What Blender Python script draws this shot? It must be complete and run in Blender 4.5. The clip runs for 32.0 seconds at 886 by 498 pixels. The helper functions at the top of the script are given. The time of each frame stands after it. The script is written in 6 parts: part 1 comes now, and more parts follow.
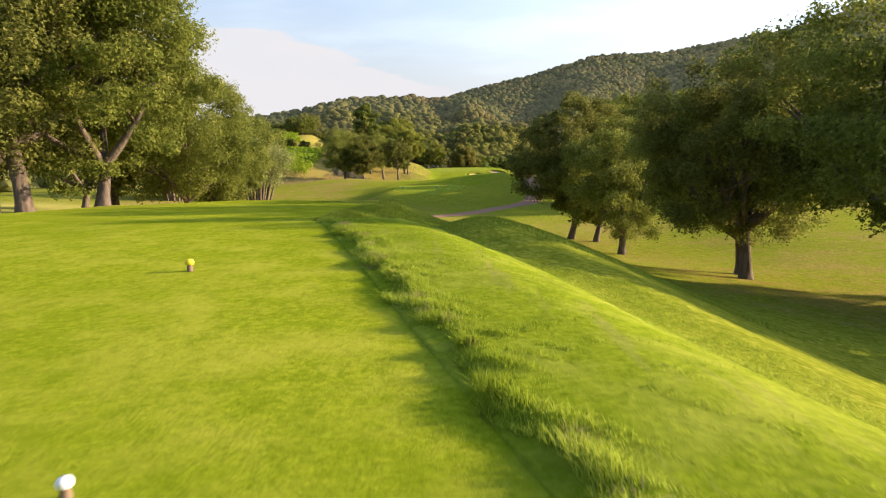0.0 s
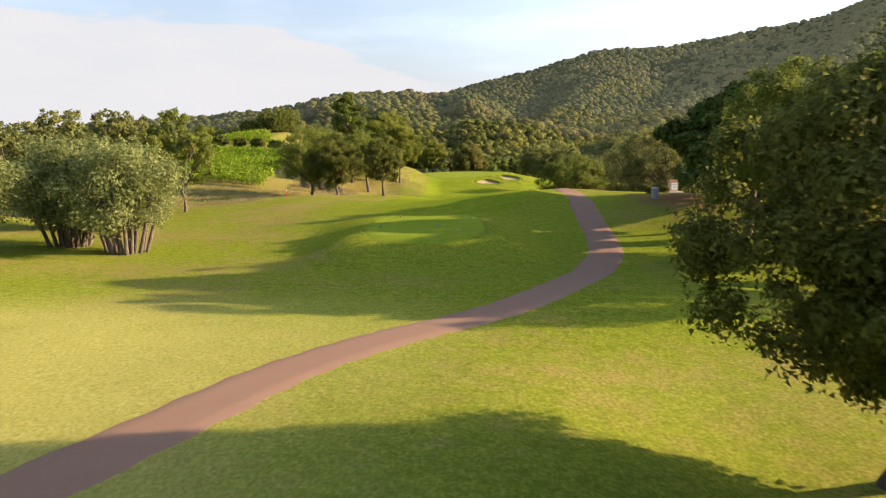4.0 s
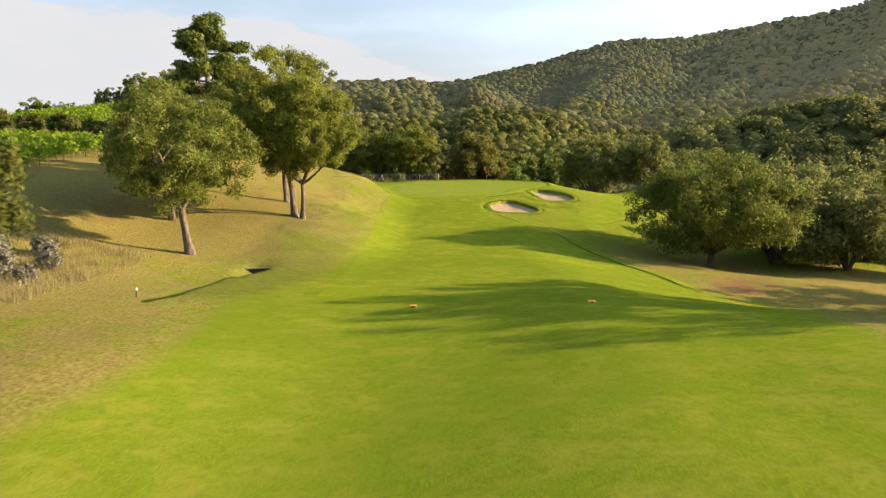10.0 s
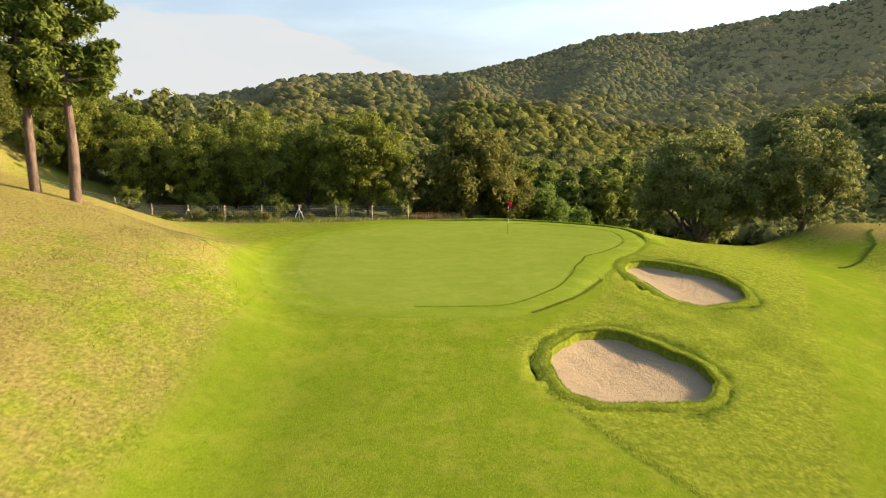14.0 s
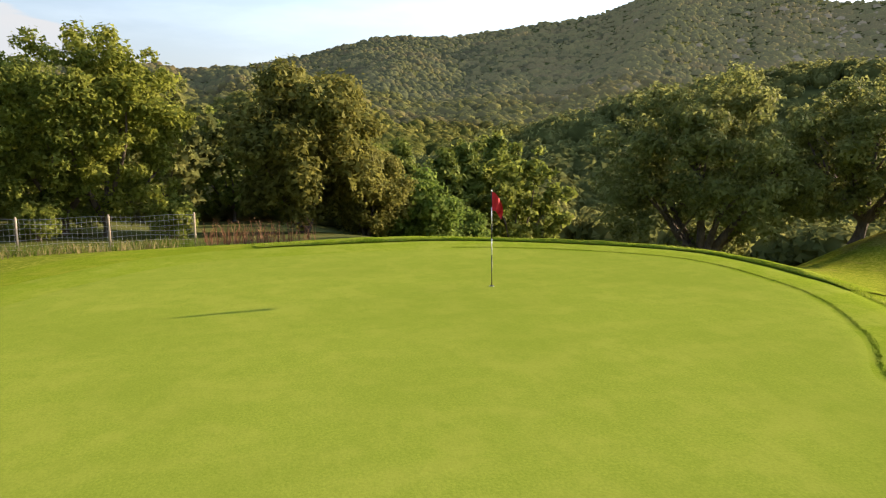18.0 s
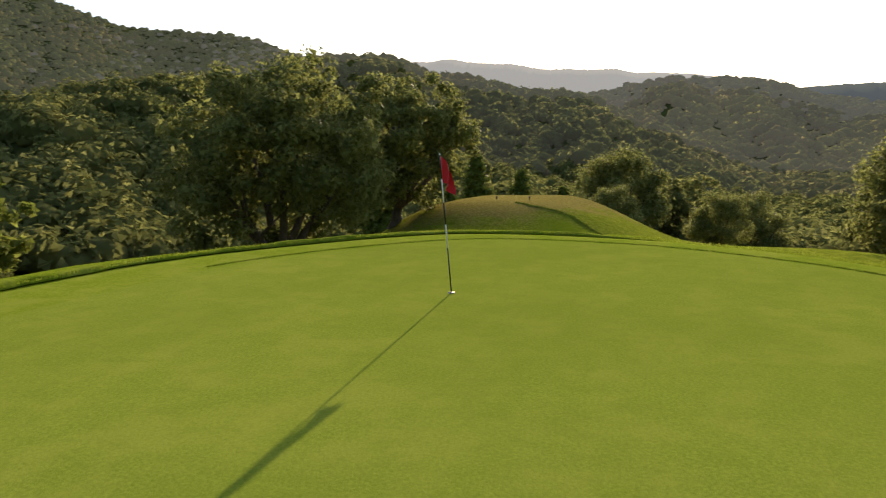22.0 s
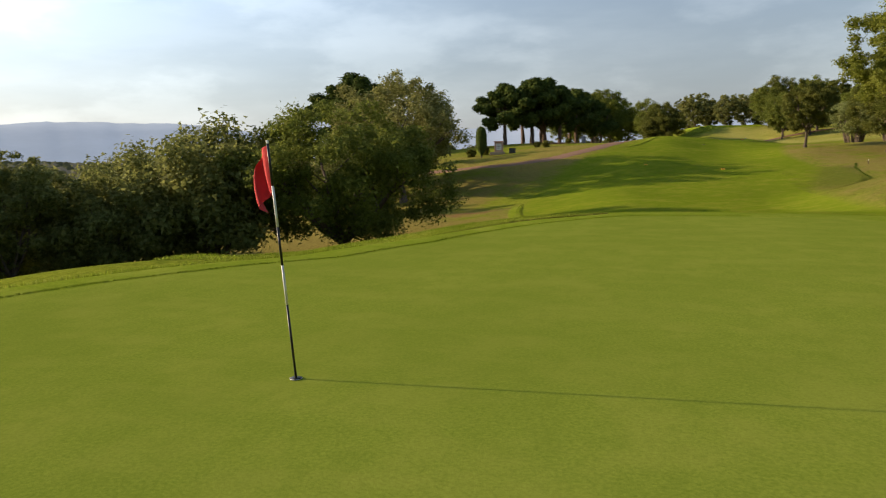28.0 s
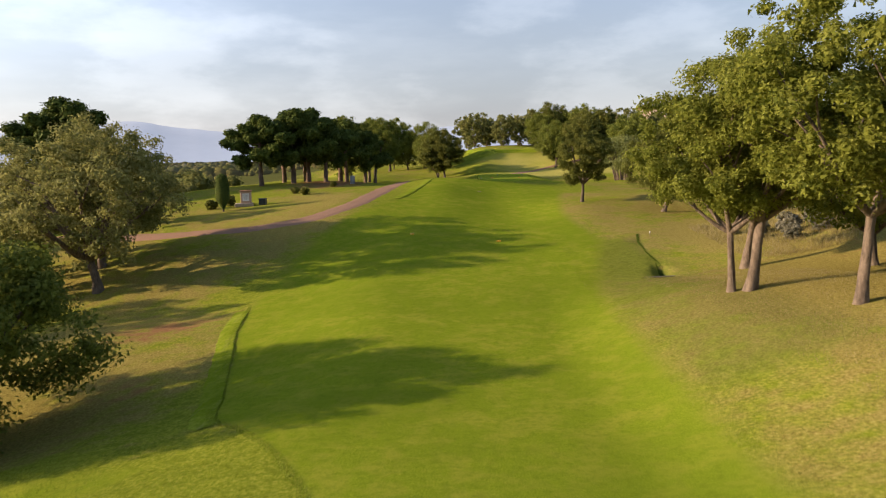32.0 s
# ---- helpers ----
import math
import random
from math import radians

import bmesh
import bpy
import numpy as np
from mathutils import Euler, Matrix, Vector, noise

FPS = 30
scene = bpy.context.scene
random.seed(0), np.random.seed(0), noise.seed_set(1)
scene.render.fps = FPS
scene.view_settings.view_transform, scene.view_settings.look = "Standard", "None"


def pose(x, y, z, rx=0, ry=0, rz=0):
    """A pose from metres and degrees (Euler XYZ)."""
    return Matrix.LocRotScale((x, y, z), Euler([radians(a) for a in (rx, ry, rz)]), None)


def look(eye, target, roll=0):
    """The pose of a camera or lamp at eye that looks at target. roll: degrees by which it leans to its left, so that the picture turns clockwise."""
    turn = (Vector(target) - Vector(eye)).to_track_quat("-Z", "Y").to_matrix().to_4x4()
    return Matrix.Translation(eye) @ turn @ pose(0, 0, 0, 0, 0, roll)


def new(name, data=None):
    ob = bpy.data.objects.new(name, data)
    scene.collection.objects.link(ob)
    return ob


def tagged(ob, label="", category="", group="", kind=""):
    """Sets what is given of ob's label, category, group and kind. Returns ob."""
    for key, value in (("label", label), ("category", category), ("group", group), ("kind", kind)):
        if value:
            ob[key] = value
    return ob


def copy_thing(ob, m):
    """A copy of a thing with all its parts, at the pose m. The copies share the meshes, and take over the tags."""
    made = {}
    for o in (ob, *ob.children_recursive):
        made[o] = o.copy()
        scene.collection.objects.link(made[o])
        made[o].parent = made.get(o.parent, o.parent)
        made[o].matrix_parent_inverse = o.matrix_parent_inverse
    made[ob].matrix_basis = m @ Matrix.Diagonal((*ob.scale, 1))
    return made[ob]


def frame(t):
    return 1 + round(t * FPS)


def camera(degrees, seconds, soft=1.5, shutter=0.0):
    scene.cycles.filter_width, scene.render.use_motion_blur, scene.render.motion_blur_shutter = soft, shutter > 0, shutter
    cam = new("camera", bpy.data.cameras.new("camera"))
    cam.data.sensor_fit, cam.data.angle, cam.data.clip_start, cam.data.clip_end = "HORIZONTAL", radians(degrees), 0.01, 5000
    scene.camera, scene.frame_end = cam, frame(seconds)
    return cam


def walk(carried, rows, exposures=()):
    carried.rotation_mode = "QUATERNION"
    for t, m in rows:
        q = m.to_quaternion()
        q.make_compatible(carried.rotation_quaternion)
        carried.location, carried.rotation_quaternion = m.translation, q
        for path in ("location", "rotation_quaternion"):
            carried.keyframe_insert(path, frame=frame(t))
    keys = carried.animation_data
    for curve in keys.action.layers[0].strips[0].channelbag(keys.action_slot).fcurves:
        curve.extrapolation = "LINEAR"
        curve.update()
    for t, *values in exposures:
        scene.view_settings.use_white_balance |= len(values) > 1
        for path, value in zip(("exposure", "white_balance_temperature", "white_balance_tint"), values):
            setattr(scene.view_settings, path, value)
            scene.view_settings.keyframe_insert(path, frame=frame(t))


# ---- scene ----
cam = camera(64.0, 32.0, soft=1.15, shutter=0.2)
PATH = [
    (0, (0.224, -1.847, 0.030), (0.222, 0.129, -0.282), -0.86),
    (0.5, (0.287, 0.701, 0.089), (0.284, 2.676, -0.227), -0.96),
    (1, (0.258, 3.656, 0.283), (0.252, 5.631, -0.033), -0.85),
    (1.5, (0.169, 7.204, 0.322), (0.163, 9.179, 0.006), -0.84),
    (2, (0.087, 11.537, 0.263), (0.081, 13.511, -0.054), -0.83),
    (2.5, (0.058, 16.456, 0.318), (0.048, 18.430, -0.003), -0.91),
    (3, (-0.042, 21.622, 0.351), (-0.052, 23.596, 0.030), -0.78),
    (3.5, (-0.151, 27.158, 0.391), (-0.156, 29.132, 0.070), -0.86),
    (5.5, (-0.330, 51.869, 0.102), (-0.316, 53.843, -0.221), -0.73),
    (6, (-0.198, 58.529, -0.002), (-0.184, 60.502, -0.328), -0.70),
    (6.5, (0.084, 65.233, -0.222), (0.090, 67.206, -0.548), -0.68),
    (7, (0.390, 71.965, -0.497), (0.392, 73.938, -0.822), -0.65),
    (7.5, (0.842, 78.272, -0.855), (0.840, 80.245, -1.183), -0.63),
    (8, (1.381, 84.643, -1.078), (1.375, 86.616, -1.409), -0.60),
    (8.5, (1.794, 91.523, -1.341), (1.785, 93.495, -1.672), -0.57),
    (9, (2.164, 97.632, -1.563), (2.151, 99.604, -1.897), -0.53),
    (9.5, (2.618, 103.718, -1.706), (2.602, 105.689, -2.040), -0.50),
    (10, (2.948, 109.954, -1.875), (2.932, 111.926, -2.209), -0.46),
    (10.5, (3.312, 116.239, -1.940), (3.292, 118.210, -2.277), -0.51),
    (11, (3.617, 122.537, -1.968), (3.594, 124.509, -2.305), -0.37),
    (11.5, (3.694, 128.766, -2.032), (3.671, 130.737, -2.370), -0.43),
    (12, (3.731, 135.458, -2.169), (3.708, 137.429, -2.507), -0.48),
    (12.5, (3.869, 142.108, -2.280), (3.849, 144.078, -2.619), -0.44),
    (13, (3.819, 148.125, -2.371), (3.806, 150.096, -2.710), -0.31),
    (13.5, (3.743, 154.244, -2.427), (3.740, 156.215, -2.768), -0.28),
    (15.5, (3.412, 174.89, -3.168), (3.572, 176.854, -3.506), -0.3),
    (16, (3.152, 178.12, -3.697), (3.391, 180.077, -4.032), 0.2),
    (16.5, (2.991, 180.952, -4.239), (3.304, 182.899, -4.572), 0.1),
    (17, (2.929, 183.46, -4.471), (3.314, 185.392, -4.817), 0.2),
    (17.5, (2.434, 185.865, -5.061), (2.928, 187.774, -5.399), 0.1),
    (18, (1.995, 187.969, -5.456), (2.617, 189.84, -5.793), 0.1),
    (18.5, (1.418, 189.835, -5.754), (2.182, 191.652, -6.09), 0.1),
    (19, (0.888, 191.522, -6.09), (1.806, 193.268, -6.418), 0.5),
    (19.5, (0.147, 192.997, -6.259), (1.241, 194.64, -6.582), 0.5),
    (20, (-0.611, 194.316, -6.393), (0.655, 195.832, -6.708), 0.4),
    (20.5, (-1.272, 195.585, -6.523), (0.173, 196.933, -6.828), 0.4),
    (21, (-1.796, 196.77, -6.619), (-0.186, 197.919, -6.917), 0.2),
    (21.5, (-2.235, 197.804, -6.603), (-0.484, 198.723, -6.899), -0.1),
    (22, (-2.224, 198.885, -6.699), (-0.361, 199.553, -6.988), -0.4),
    (22.5, (-2.142, 199.882, -6.709), (-0.2, 200.26, -6.998), -0.5),
    (23, (-1.887, 200.83, -6.732), (0.091, 200.902, -7.02), -0.5),
    (23.5, (-1.562, 201.74, -6.727), (0.406, 201.527, -7.013), -0.4),
    (24, (-1.146, 202.64, -6.751), (0.779, 202.177, -7.034), -0.5),
    (24.5, (-0.455, 203.546, -6.847), (1.395, 202.84, -7.126), -0.8),
    (25, (0.103, 204.409, -6.826), (1.849, 203.473, -7.103), -0.8),
    (25.5, (0.777, 205.239, -6.802), (2.377, 204.071, -7.079), -0.8),
    (26, (1.69, 205.988, -6.9), (3.102, 204.598, -7.172), -0.9),
    (26.5, (2.462, 206.662, -6.917), (3.681, 205.099, -7.187), -0.9),
    (28.5, (5.234, 207.933, -7.012), (5.682, 206.002, -7.279), -1.4),
    (29, (5.746, 207.803, -7.079), (5.995, 205.837, -7.346), -1.5),
    (29.5, (6.221, 207.378, -7.06), (6.324, 205.399, -7.33), -1.5),
    (30, (6.398, 206.229, -6.615), (6.463, 204.249, -6.886), -1.6),
    (30.5, (5.78, 203.73, -5.506), (5.84, 201.749, -5.773), -1.3),
    (31, (4.558, 200.13, -4.199), (4.633, 198.149, -4.463), -1.1),
    (31.5, (3.751, 196.712, -3.099), (3.837, 194.731, -3.363), -1.1),
    (32, (3.547, 192.941, -2.054), (3.631, 190.961, -2.322), -1.1),
]

EXPOSURES = [(0, 1.5, 6600, 19), (5, 1.48, 6600, 18), (11, 1.42, 6600, 16), (13, 1.42, 6600, 13), (17, 1.45, 6500, 14), (19, 1.45, 6500, 16), (21, 1.15, 6500, 15), (23, 0.36, 6500, 11), (25, -0.12, 6400, 11), (26.5, 0.06, 6400, 10), (28.5, 0.65, 6500, 15), (30, 0.92, 6500, 18), (32, 0.86, 6600, 20)]
walk(cam, [(t, look(eye, target, roll)) for t, eye, target, roll in PATH], EXPOSURES)

# ---- sky and sun: low sun in the east-south-east over the valley ----
SUN_AZ, SUN_EL = 82.8, 16.7   # degrees clockwise from +y, above the horizon


SKY_HAZE, SKY_CLOUD = (1.65, 1.84, 2.18), (2.78, 2.90, 2.90)


def build_world():
    w = bpy.data.worlds.new("sky")
    scene.world = w
    w.use_nodes = True
    nt = w.node_tree
    nt.nodes.clear()
    out = nt.nodes.new("ShaderNodeOutputWorld")
    bg = nt.nodes.new("ShaderNodeBackground")
    sky = nt.nodes.new("ShaderNodeTexSky")
    sky.sky_type = "NISHITA"
    sky.sun_disc = False
    sky.sun_elevation = radians(SUN_EL)
    sky.sun_rotation = radians(SUN_AZ)
    sky.altitude = 200
    sky.air_density = 1.0
    sky.dust_density = 1.2
    sky.ozone_density = 1.2

    def node(kind):
        return nt.nodes.new("ShaderNode" + kind)

    def calc(op, a, b=0.0, clamp=False):
        n = node("Math")
        n.operation, n.use_clamp = op, clamp
        for sock, v in ((n.inputs[0], a), (n.inputs[1], b)):
            if isinstance(v, (int, float)):
                sock.default_value = v
            else:
                nt.links.new(v, sock)
        return n.outputs[0]

    def step(v, a, b):
        n = node("MapRange")
        n.interpolation_type = "SMOOTHSTEP"
        nt.links.new(v, n.inputs["Value"])
        n.inputs["From Min"].default_value, n.inputs["From Max"].default_value = a, b
        return n.outputs[0]

    def blend(fac, a, colour):
        n = node("Mix")
        n.data_type = "RGBA"
        nt.links.new(fac, n.inputs[0])
        nt.links.new(a, n.inputs[6])
        n.inputs[7].default_value = (*colour, 1.0)
        return n.outputs[2]

    tc = node("TexCoord")
    sep = node("SeparateXYZ")
    nt.links.new(tc.outputs["Generated"], sep.inputs[0])
    el = calc("MULTIPLY", calc("ARCSINE", sep.outputs[2]), 57.2958)
    az = calc("MULTIPLY", calc("ARCTAN2", sep.outputs[0], sep.outputs[1]), 57.2958)

    def noise(stretch, scale, detail):
        m = node("Mapping")
        m.inputs["Scale"].default_value = stretch
        nt.links.new(tc.outputs["Generated"], m.inputs["Vector"])
        n = node("TexNoise")
        n.inputs["Scale"].default_value, n.inputs["Detail"].default_value, n.inputs["Roughness"].default_value = scale, detail, 0.55
        nt.links.new(m.outputs[0], n.inputs["Vector"])
        return n.outputs["Fac"]

    wisp = noise((1, 1, 4.5), 2.6, 6)
    ragged = noise((1, 1, 5), 9.0, 6)
    col = sky.outputs[0]
    # milky summer haze, thicker towards the horizon
    col = blend(calc("MULTIPLY", step(el, 22.0, -2.0), 0.80), col, SKY_HAZE)
    # the haze glows towards the sun
    facing = node("VectorMath")
    facing.operation = "DOT_PRODUCT"
    nt.links.new(tc.outputs["Generated"], facing.inputs[0])
    facing.inputs[1].default_value = (math.sin(radians(SUN_AZ)) * math.cos(radians(SUN_EL)), math.cos(radians(SUN_AZ)) * math.cos(radians(SUN_EL)), math.sin(radians(SUN_EL)))
    glow = calc("ADD", 1.0, calc("MULTIPLY", step(facing.outputs["Value"], -0.1, 1.0), 0.8))
    lit = node("VectorMath")
    lit.operation = "SCALE"
    nt.links.new(col, lit.inputs[0])
    nt.links.new(glow, lit.inputs["Scale"])
    col = lit.outputs[0]
    # thin high cloud
    # and more of it in soft heaps over the southern plain
    south = calc("MULTIPLY", step(sep.outputs[1], 0.0, -0.75), step(el, 40.0, 12.0))
    heaps = calc("MULTIPLY", calc("MULTIPLY", step(noise((1, 1, 2.6), 4.2, 7), 0.46, 0.62), south), 0.65)
    thin = calc("ADD", calc("MULTIPLY", step(wisp, 0.44, 0.68), 0.42), calc("ADD", heaps, calc("MULTIPLY", south, 0.36)))
    thin = calc("MULTIPLY", thin, glow)
    veil = node("Mix")
    veil.data_type, veil.blend_type = "RGBA", "ADD"
    nt.links.new(thin, veil.inputs[0])
    nt.links.new(col, veil.inputs[6])
    veil.inputs[7].default_value = (0.95, 1.0, 0.95, 1.0)
    veil.clamp_factor = False
    col = veil.outputs[2]
    # the long flat cloud bank over the northern hills
    top = calc("SUBTRACT", 8.6, calc("MULTIPLY", step(az, -17.0, 5.0), 5.2))
    top = calc("ADD", top, calc("MULTIPLY", calc("SUBTRACT", ragged, 0.5), 3.2))
    bank = step(calc("SUBTRACT", top, el), -0.1, 0.5)
    bank = calc("MULTIPLY", bank, calc("MULTIPLY", step(az, -75.0, -45.0), step(az, 6.0, -2.0)))
    col = blend(calc("MULTIPLY", bank, calc("ADD", 0.45, calc("MULTIPLY", noise((1, 1, 3), 6.0, 7), 0.95)), True), col, SKY_CLOUD)
    bg.inputs["Strength"].default_value = 0.105
    nt.links.new(col, bg.inputs["Color"])
    nt.links.new(bg.outputs[0], out.inputs["Surface"])


build_world()
sun_data = bpy.data.lights.new("sun", "SUN")
sun_data.energy, sun_data.angle, sun_data.color = 5.0, radians(0.6), (1.0, 0.80, 0.54)
sun = new("sun", sun_data)
sa, se = radians(SUN_AZ), radians(SUN_EL)
sun_dir = Vector((math.sin(sa) * math.cos(se), math.cos(sa) * math.cos(se), math.sin(se)))
sun.matrix_world = look(sun_dir * 100, (0, 0, 0))


# ---- materials ----
class Nodes:
    """A short way to write node trees."""

    def __init__(self, name, rough=0.8, spec=0.3):
        self.mat = bpy.data.materials.new(name)
        self.mat.use_nodes = True
        self.nt = self.mat.node_tree
        self.bsdf = self.nt.nodes["Principled BSDF"]
        self.bsdf.inputs["Roughness"].default_value = rough
        self.bsdf.inputs["Specular IOR Level"].default_value = spec

    def node(self, kind):
        return self.nt.nodes.new("ShaderNode" + kind)

    def link(self, a, b):
        self.nt.links.new(a, b)

    def coords(self, kind="Object"):
        return self.node("TexCoord").outputs[kind]

    def noise(self, scale, detail=4.0, rough=0.55, stretch=(1, 1, 1), kind="Object"):
        m = self.node("Mapping")
        m.inputs["Scale"].default_value = stretch
        self.link(self.coords(kind), m.inputs["Vector"])
        n = self.node("TexNoise")
        n.inputs["Scale"].default_value, n.inputs["Detail"].default_value, n.inputs["Roughness"].default_value = scale, detail, rough
        self.link(m.outputs[0], n.inputs["Vector"])
        return n.outputs["Fac"]

    def ramp(self, fac, *stops):
        r = self.node("ValToRGB")
        els = r.color_ramp.elements
        while len(els) < len(stops):
            els.new(0.5)
        for e, (p, c) in zip(els, stops):
            e.position, e.color = p, (*c, 1.0)
        self.link(fac, r.inputs[0])
        return r.outputs[0]

    def mix(self, fac, a, b, mode="MIX"):
        n = self.node("Mix")
        n.data_type, n.blend_type = "RGBA", mode
        for sock, v in ((n.inputs[0], fac), (n.inputs[6], a), (n.inputs[7], b)):
            if isinstance(v, (int, float)):
                sock.default_value = v
            elif isinstance(v, tuple):
                sock.default_value = (*v, 1.0)
            else:
                self.link(v, sock)
        return n.outputs[2]

    def math(self, op, a, b=0.0, clamp=False):
        n = self.node("Math")
        n.operation, n.use_clamp = op, clamp
        for sock, v in ((n.inputs[0], a), (n.inputs[1], b)):
            if isinstance(v, (int, float)):
                sock.default_value = v
            else:
                self.link(v, sock)
        return n.outputs[0]

    def attr(self, name):
        n = self.node("Attribute")
        n.attribute_name = name
        return n.outputs["Fac"]

    def rand(self):
        return self.node("ObjectInfo").outputs["Random"]

    def island(self):
        return self.node("NewGeometry").outputs["Random Per Island"]

    def bump(self, height, strength, distance):
        b = self.node("Bump")
        b.inputs["Strength"].default_value, b.inputs["Distance"].default_value = strength, distance
        self.link(height, b.inputs["Height"])
        self.link(b.outputs[0], self.bsdf.inputs["Normal"])

    def base(self, c):
        if isinstance(c, tuple):
            self.bsdf.inputs["Base Color"].default_value = (*c, 1.0)
        else:
            self.link(c, self.bsdf.inputs["Base Color"])
        return self.mat


def turf_material():
    """Rough, dry and mown grass, told apart by the sheet's own values mow and dry."""
    n = Nodes("turf", 0.95, 0.0)
    fine, mid, wide = n.noise(9.0, 6, 0.7), n.noise(0.9, 4, 0.6), n.noise(0.12, 3)
    lush = n.ramp(fine, (0.32, (0.086, 0.112, 0.009)), (0.5, (0.172, 0.200, 0.018)), (0.7, (0.285, 0.29, 0.045)))
    lush = n.mix(n.math("MULTIPLY", n.ramp(n.noise(2.6, 6, 0.7), (0.46, (0, 0, 0)), (0.60, (1, 1, 1))), 0.5), lush, (0.078, 0.108, 0.009))
    dry = n.ramp(fine, (0.3, (0.105, 0.082, 0.020)), (0.5, (0.200, 0.165, 0.042)), (0.7, (0.325, 0.275, 0.085)))
    soil = n.ramp(fine, (0.3, (0.15, 0.075, 0.03)), (0.8, (0.30, 0.17, 0.08)))
    scrub = n.ramp(n.noise(0.35, 6, 0.7), (0.3, (0.058, 0.068, 0.021)), (0.6, (0.088, 0.092, 0.028)), (0.8, (0.13, 0.112, 0.042)))
    mown = n.ramp(n.noise(22.0, 5, 0.7), (0.34, (0.100, 0.145, 0.006)), (0.66, (0.205, 0.255, 0.020)))
    mown = n.mix(n.math("MULTIPLY", n.ramp(mid, (0.45, (0, 0, 0)), (0.62, (1, 1, 1))), 0.5), mown, (0.245, 0.245, 0.03))
    mown = n.mix(n.math("MULTIPLY", n.ramp(wide, (0.42, (0, 0, 0)), (0.62, (1, 1, 1))), 0.45), mown, (0.105, 0.15, 0.010))
    mown = n.mix(n.math("MULTIPLY", n.ramp(n.noise(3.4, 6, 0.75), (0.49, (0, 0, 0)), (0.62, (1, 1, 1))), 0.42), mown, (0.088, 0.130, 0.008))
    d = n.math("ADD", n.attr("dry"), n.math("MULTIPLY", n.math("SUBTRACT", mid, 0.5), 1.4))
    d = n.math("ADD", d, n.math("MULTIPLY", n.math("SUBTRACT", wide, 0.5), 1.6), True)
    rough = n.mix(n.ramp(d, (0.25, (0, 0, 0)), (0.75, (1, 1, 1))), lush, dry)
    # straw tones, lightened to paint in the low sun glowing through the grass
    bleached = n.ramp(fine, (0.3, (0.215, 0.21, 0.040)), (0.5, (0.315, 0.30, 0.070)), (0.7, (0.42, 0.385, 0.12)))
    rough = n.mix(n.math("MULTIPLY", n.attr("pale"), n.ramp(wide, (0.3, (0.45, 0.45, 0.45)), (0.6, (1, 1, 1)))), rough, bleached)
    bare = n.math("ADD", n.attr("soil"), n.math("MULTIPLY", n.math("SUBTRACT", mid, 0.5), 1.2), True)
    rough = n.mix(n.ramp(bare, (0.45, (0, 0, 0)), (0.8, (1, 1, 1))), rough, soil)
    rough = n.mix(n.attr("scrub"), rough, scrub)
    m = n.math("ADD", n.attr("mow"), n.math("MULTIPLY", n.math("SUBTRACT", mid, 0.5), 0.35), True)
    col = n.mix(n.ramp(m, (0.3, (0, 0, 0)), (0.7, (1, 1, 1))), rough, mown)
    n.bump(n.math("MULTIPLY", n.noise(14.0, 6, 0.75), n.math("SUBTRACT", 1.0, n.attr("scrub"), True)), 0.6, 0.045)
    return n.base(col)


def mown_material(name, dark, light, speck, scale=26.0, strength=0.35, patchy=1.0, streak=None):
    n = Nodes(name, 0.95, 0.0)
    fine, mid, wide = n.noise(scale, 6, 0.72), n.noise(1.3, 4, 0.6), n.noise(0.22, 3)
    col = n.ramp(fine, (0.34, dark), (0.66, light))
    col = n.mix(n.math("MULTIPLY", n.ramp(mid, (0.45, (0, 0, 0)), (0.65, (1, 1, 1))), 0.55 * patchy), col, speck)
    worn = n.noise(5.0, 5, 0.7, (1.0, 0.5, 1))
    col = n.mix(n.math("MULTIPLY", n.ramp(worn, (0.5, (0, 0, 0)), (0.64, (1, 1, 1))), 0.5 * patchy), col, dark)
    col = n.mix(n.math("MULTIPLY", n.ramp(wide, (0.4, (0, 0, 0)), (0.65, (1, 1, 1))), 0.4), col, dark)
    blot = n.noise(0.6, 6, 0.7, (1.0, 2.2, 1))
    col = n.mix(n.math("MULTIPLY", n.ramp(blot, (0.5, (0, 0, 0)), (0.7, (1, 1, 1))), 0.25), col, speck)
    if streak:
        # bare scuffed lines along the mower's way
        line = n.noise(3.2, 5, 0.7, (1.0, 0.09, 1.0))
        col = n.mix(n.math("MULTIPLY", n.ramp(line, (0.56, (0, 0, 0)), (0.68, (1, 1, 1))), 0.35), col, streak)
    n.bump(fine, strength, 0.012)
    return n.base(col)


def sand_material():
    n = Nodes("sand", 0.95, 0.0)
    col = n.ramp(n.noise(30, 6, 0.7), (0.32, (0.26, 0.188, 0.105)), (0.68, (0.46, 0.355, 0.22)))
    col = n.mix(n.math("MULTIPLY", n.noise(1.6, 4), 0.5), col, (0.27, 0.20, 0.115))
    n.bump(n.noise(4.5, 6, 0.75), 1.0, 0.12)
    return n.base(col)


def path_material():
    n = Nodes("red_gravel_path", 0.95, 0.0)
    col = n.ramp(n.noise(45, 5, 0.8), (0.32, (0.15, 0.082, 0.055)), (0.7, (0.33, 0.20, 0.135)))
    col = n.mix(n.math("MULTIPLY", n.noise(0.8, 5, 0.65), 0.6), col, (0.26, 0.18, 0.125))
    n.bump(n.noise(60, 4), 0.4, 0.01)
    return n.base(col)


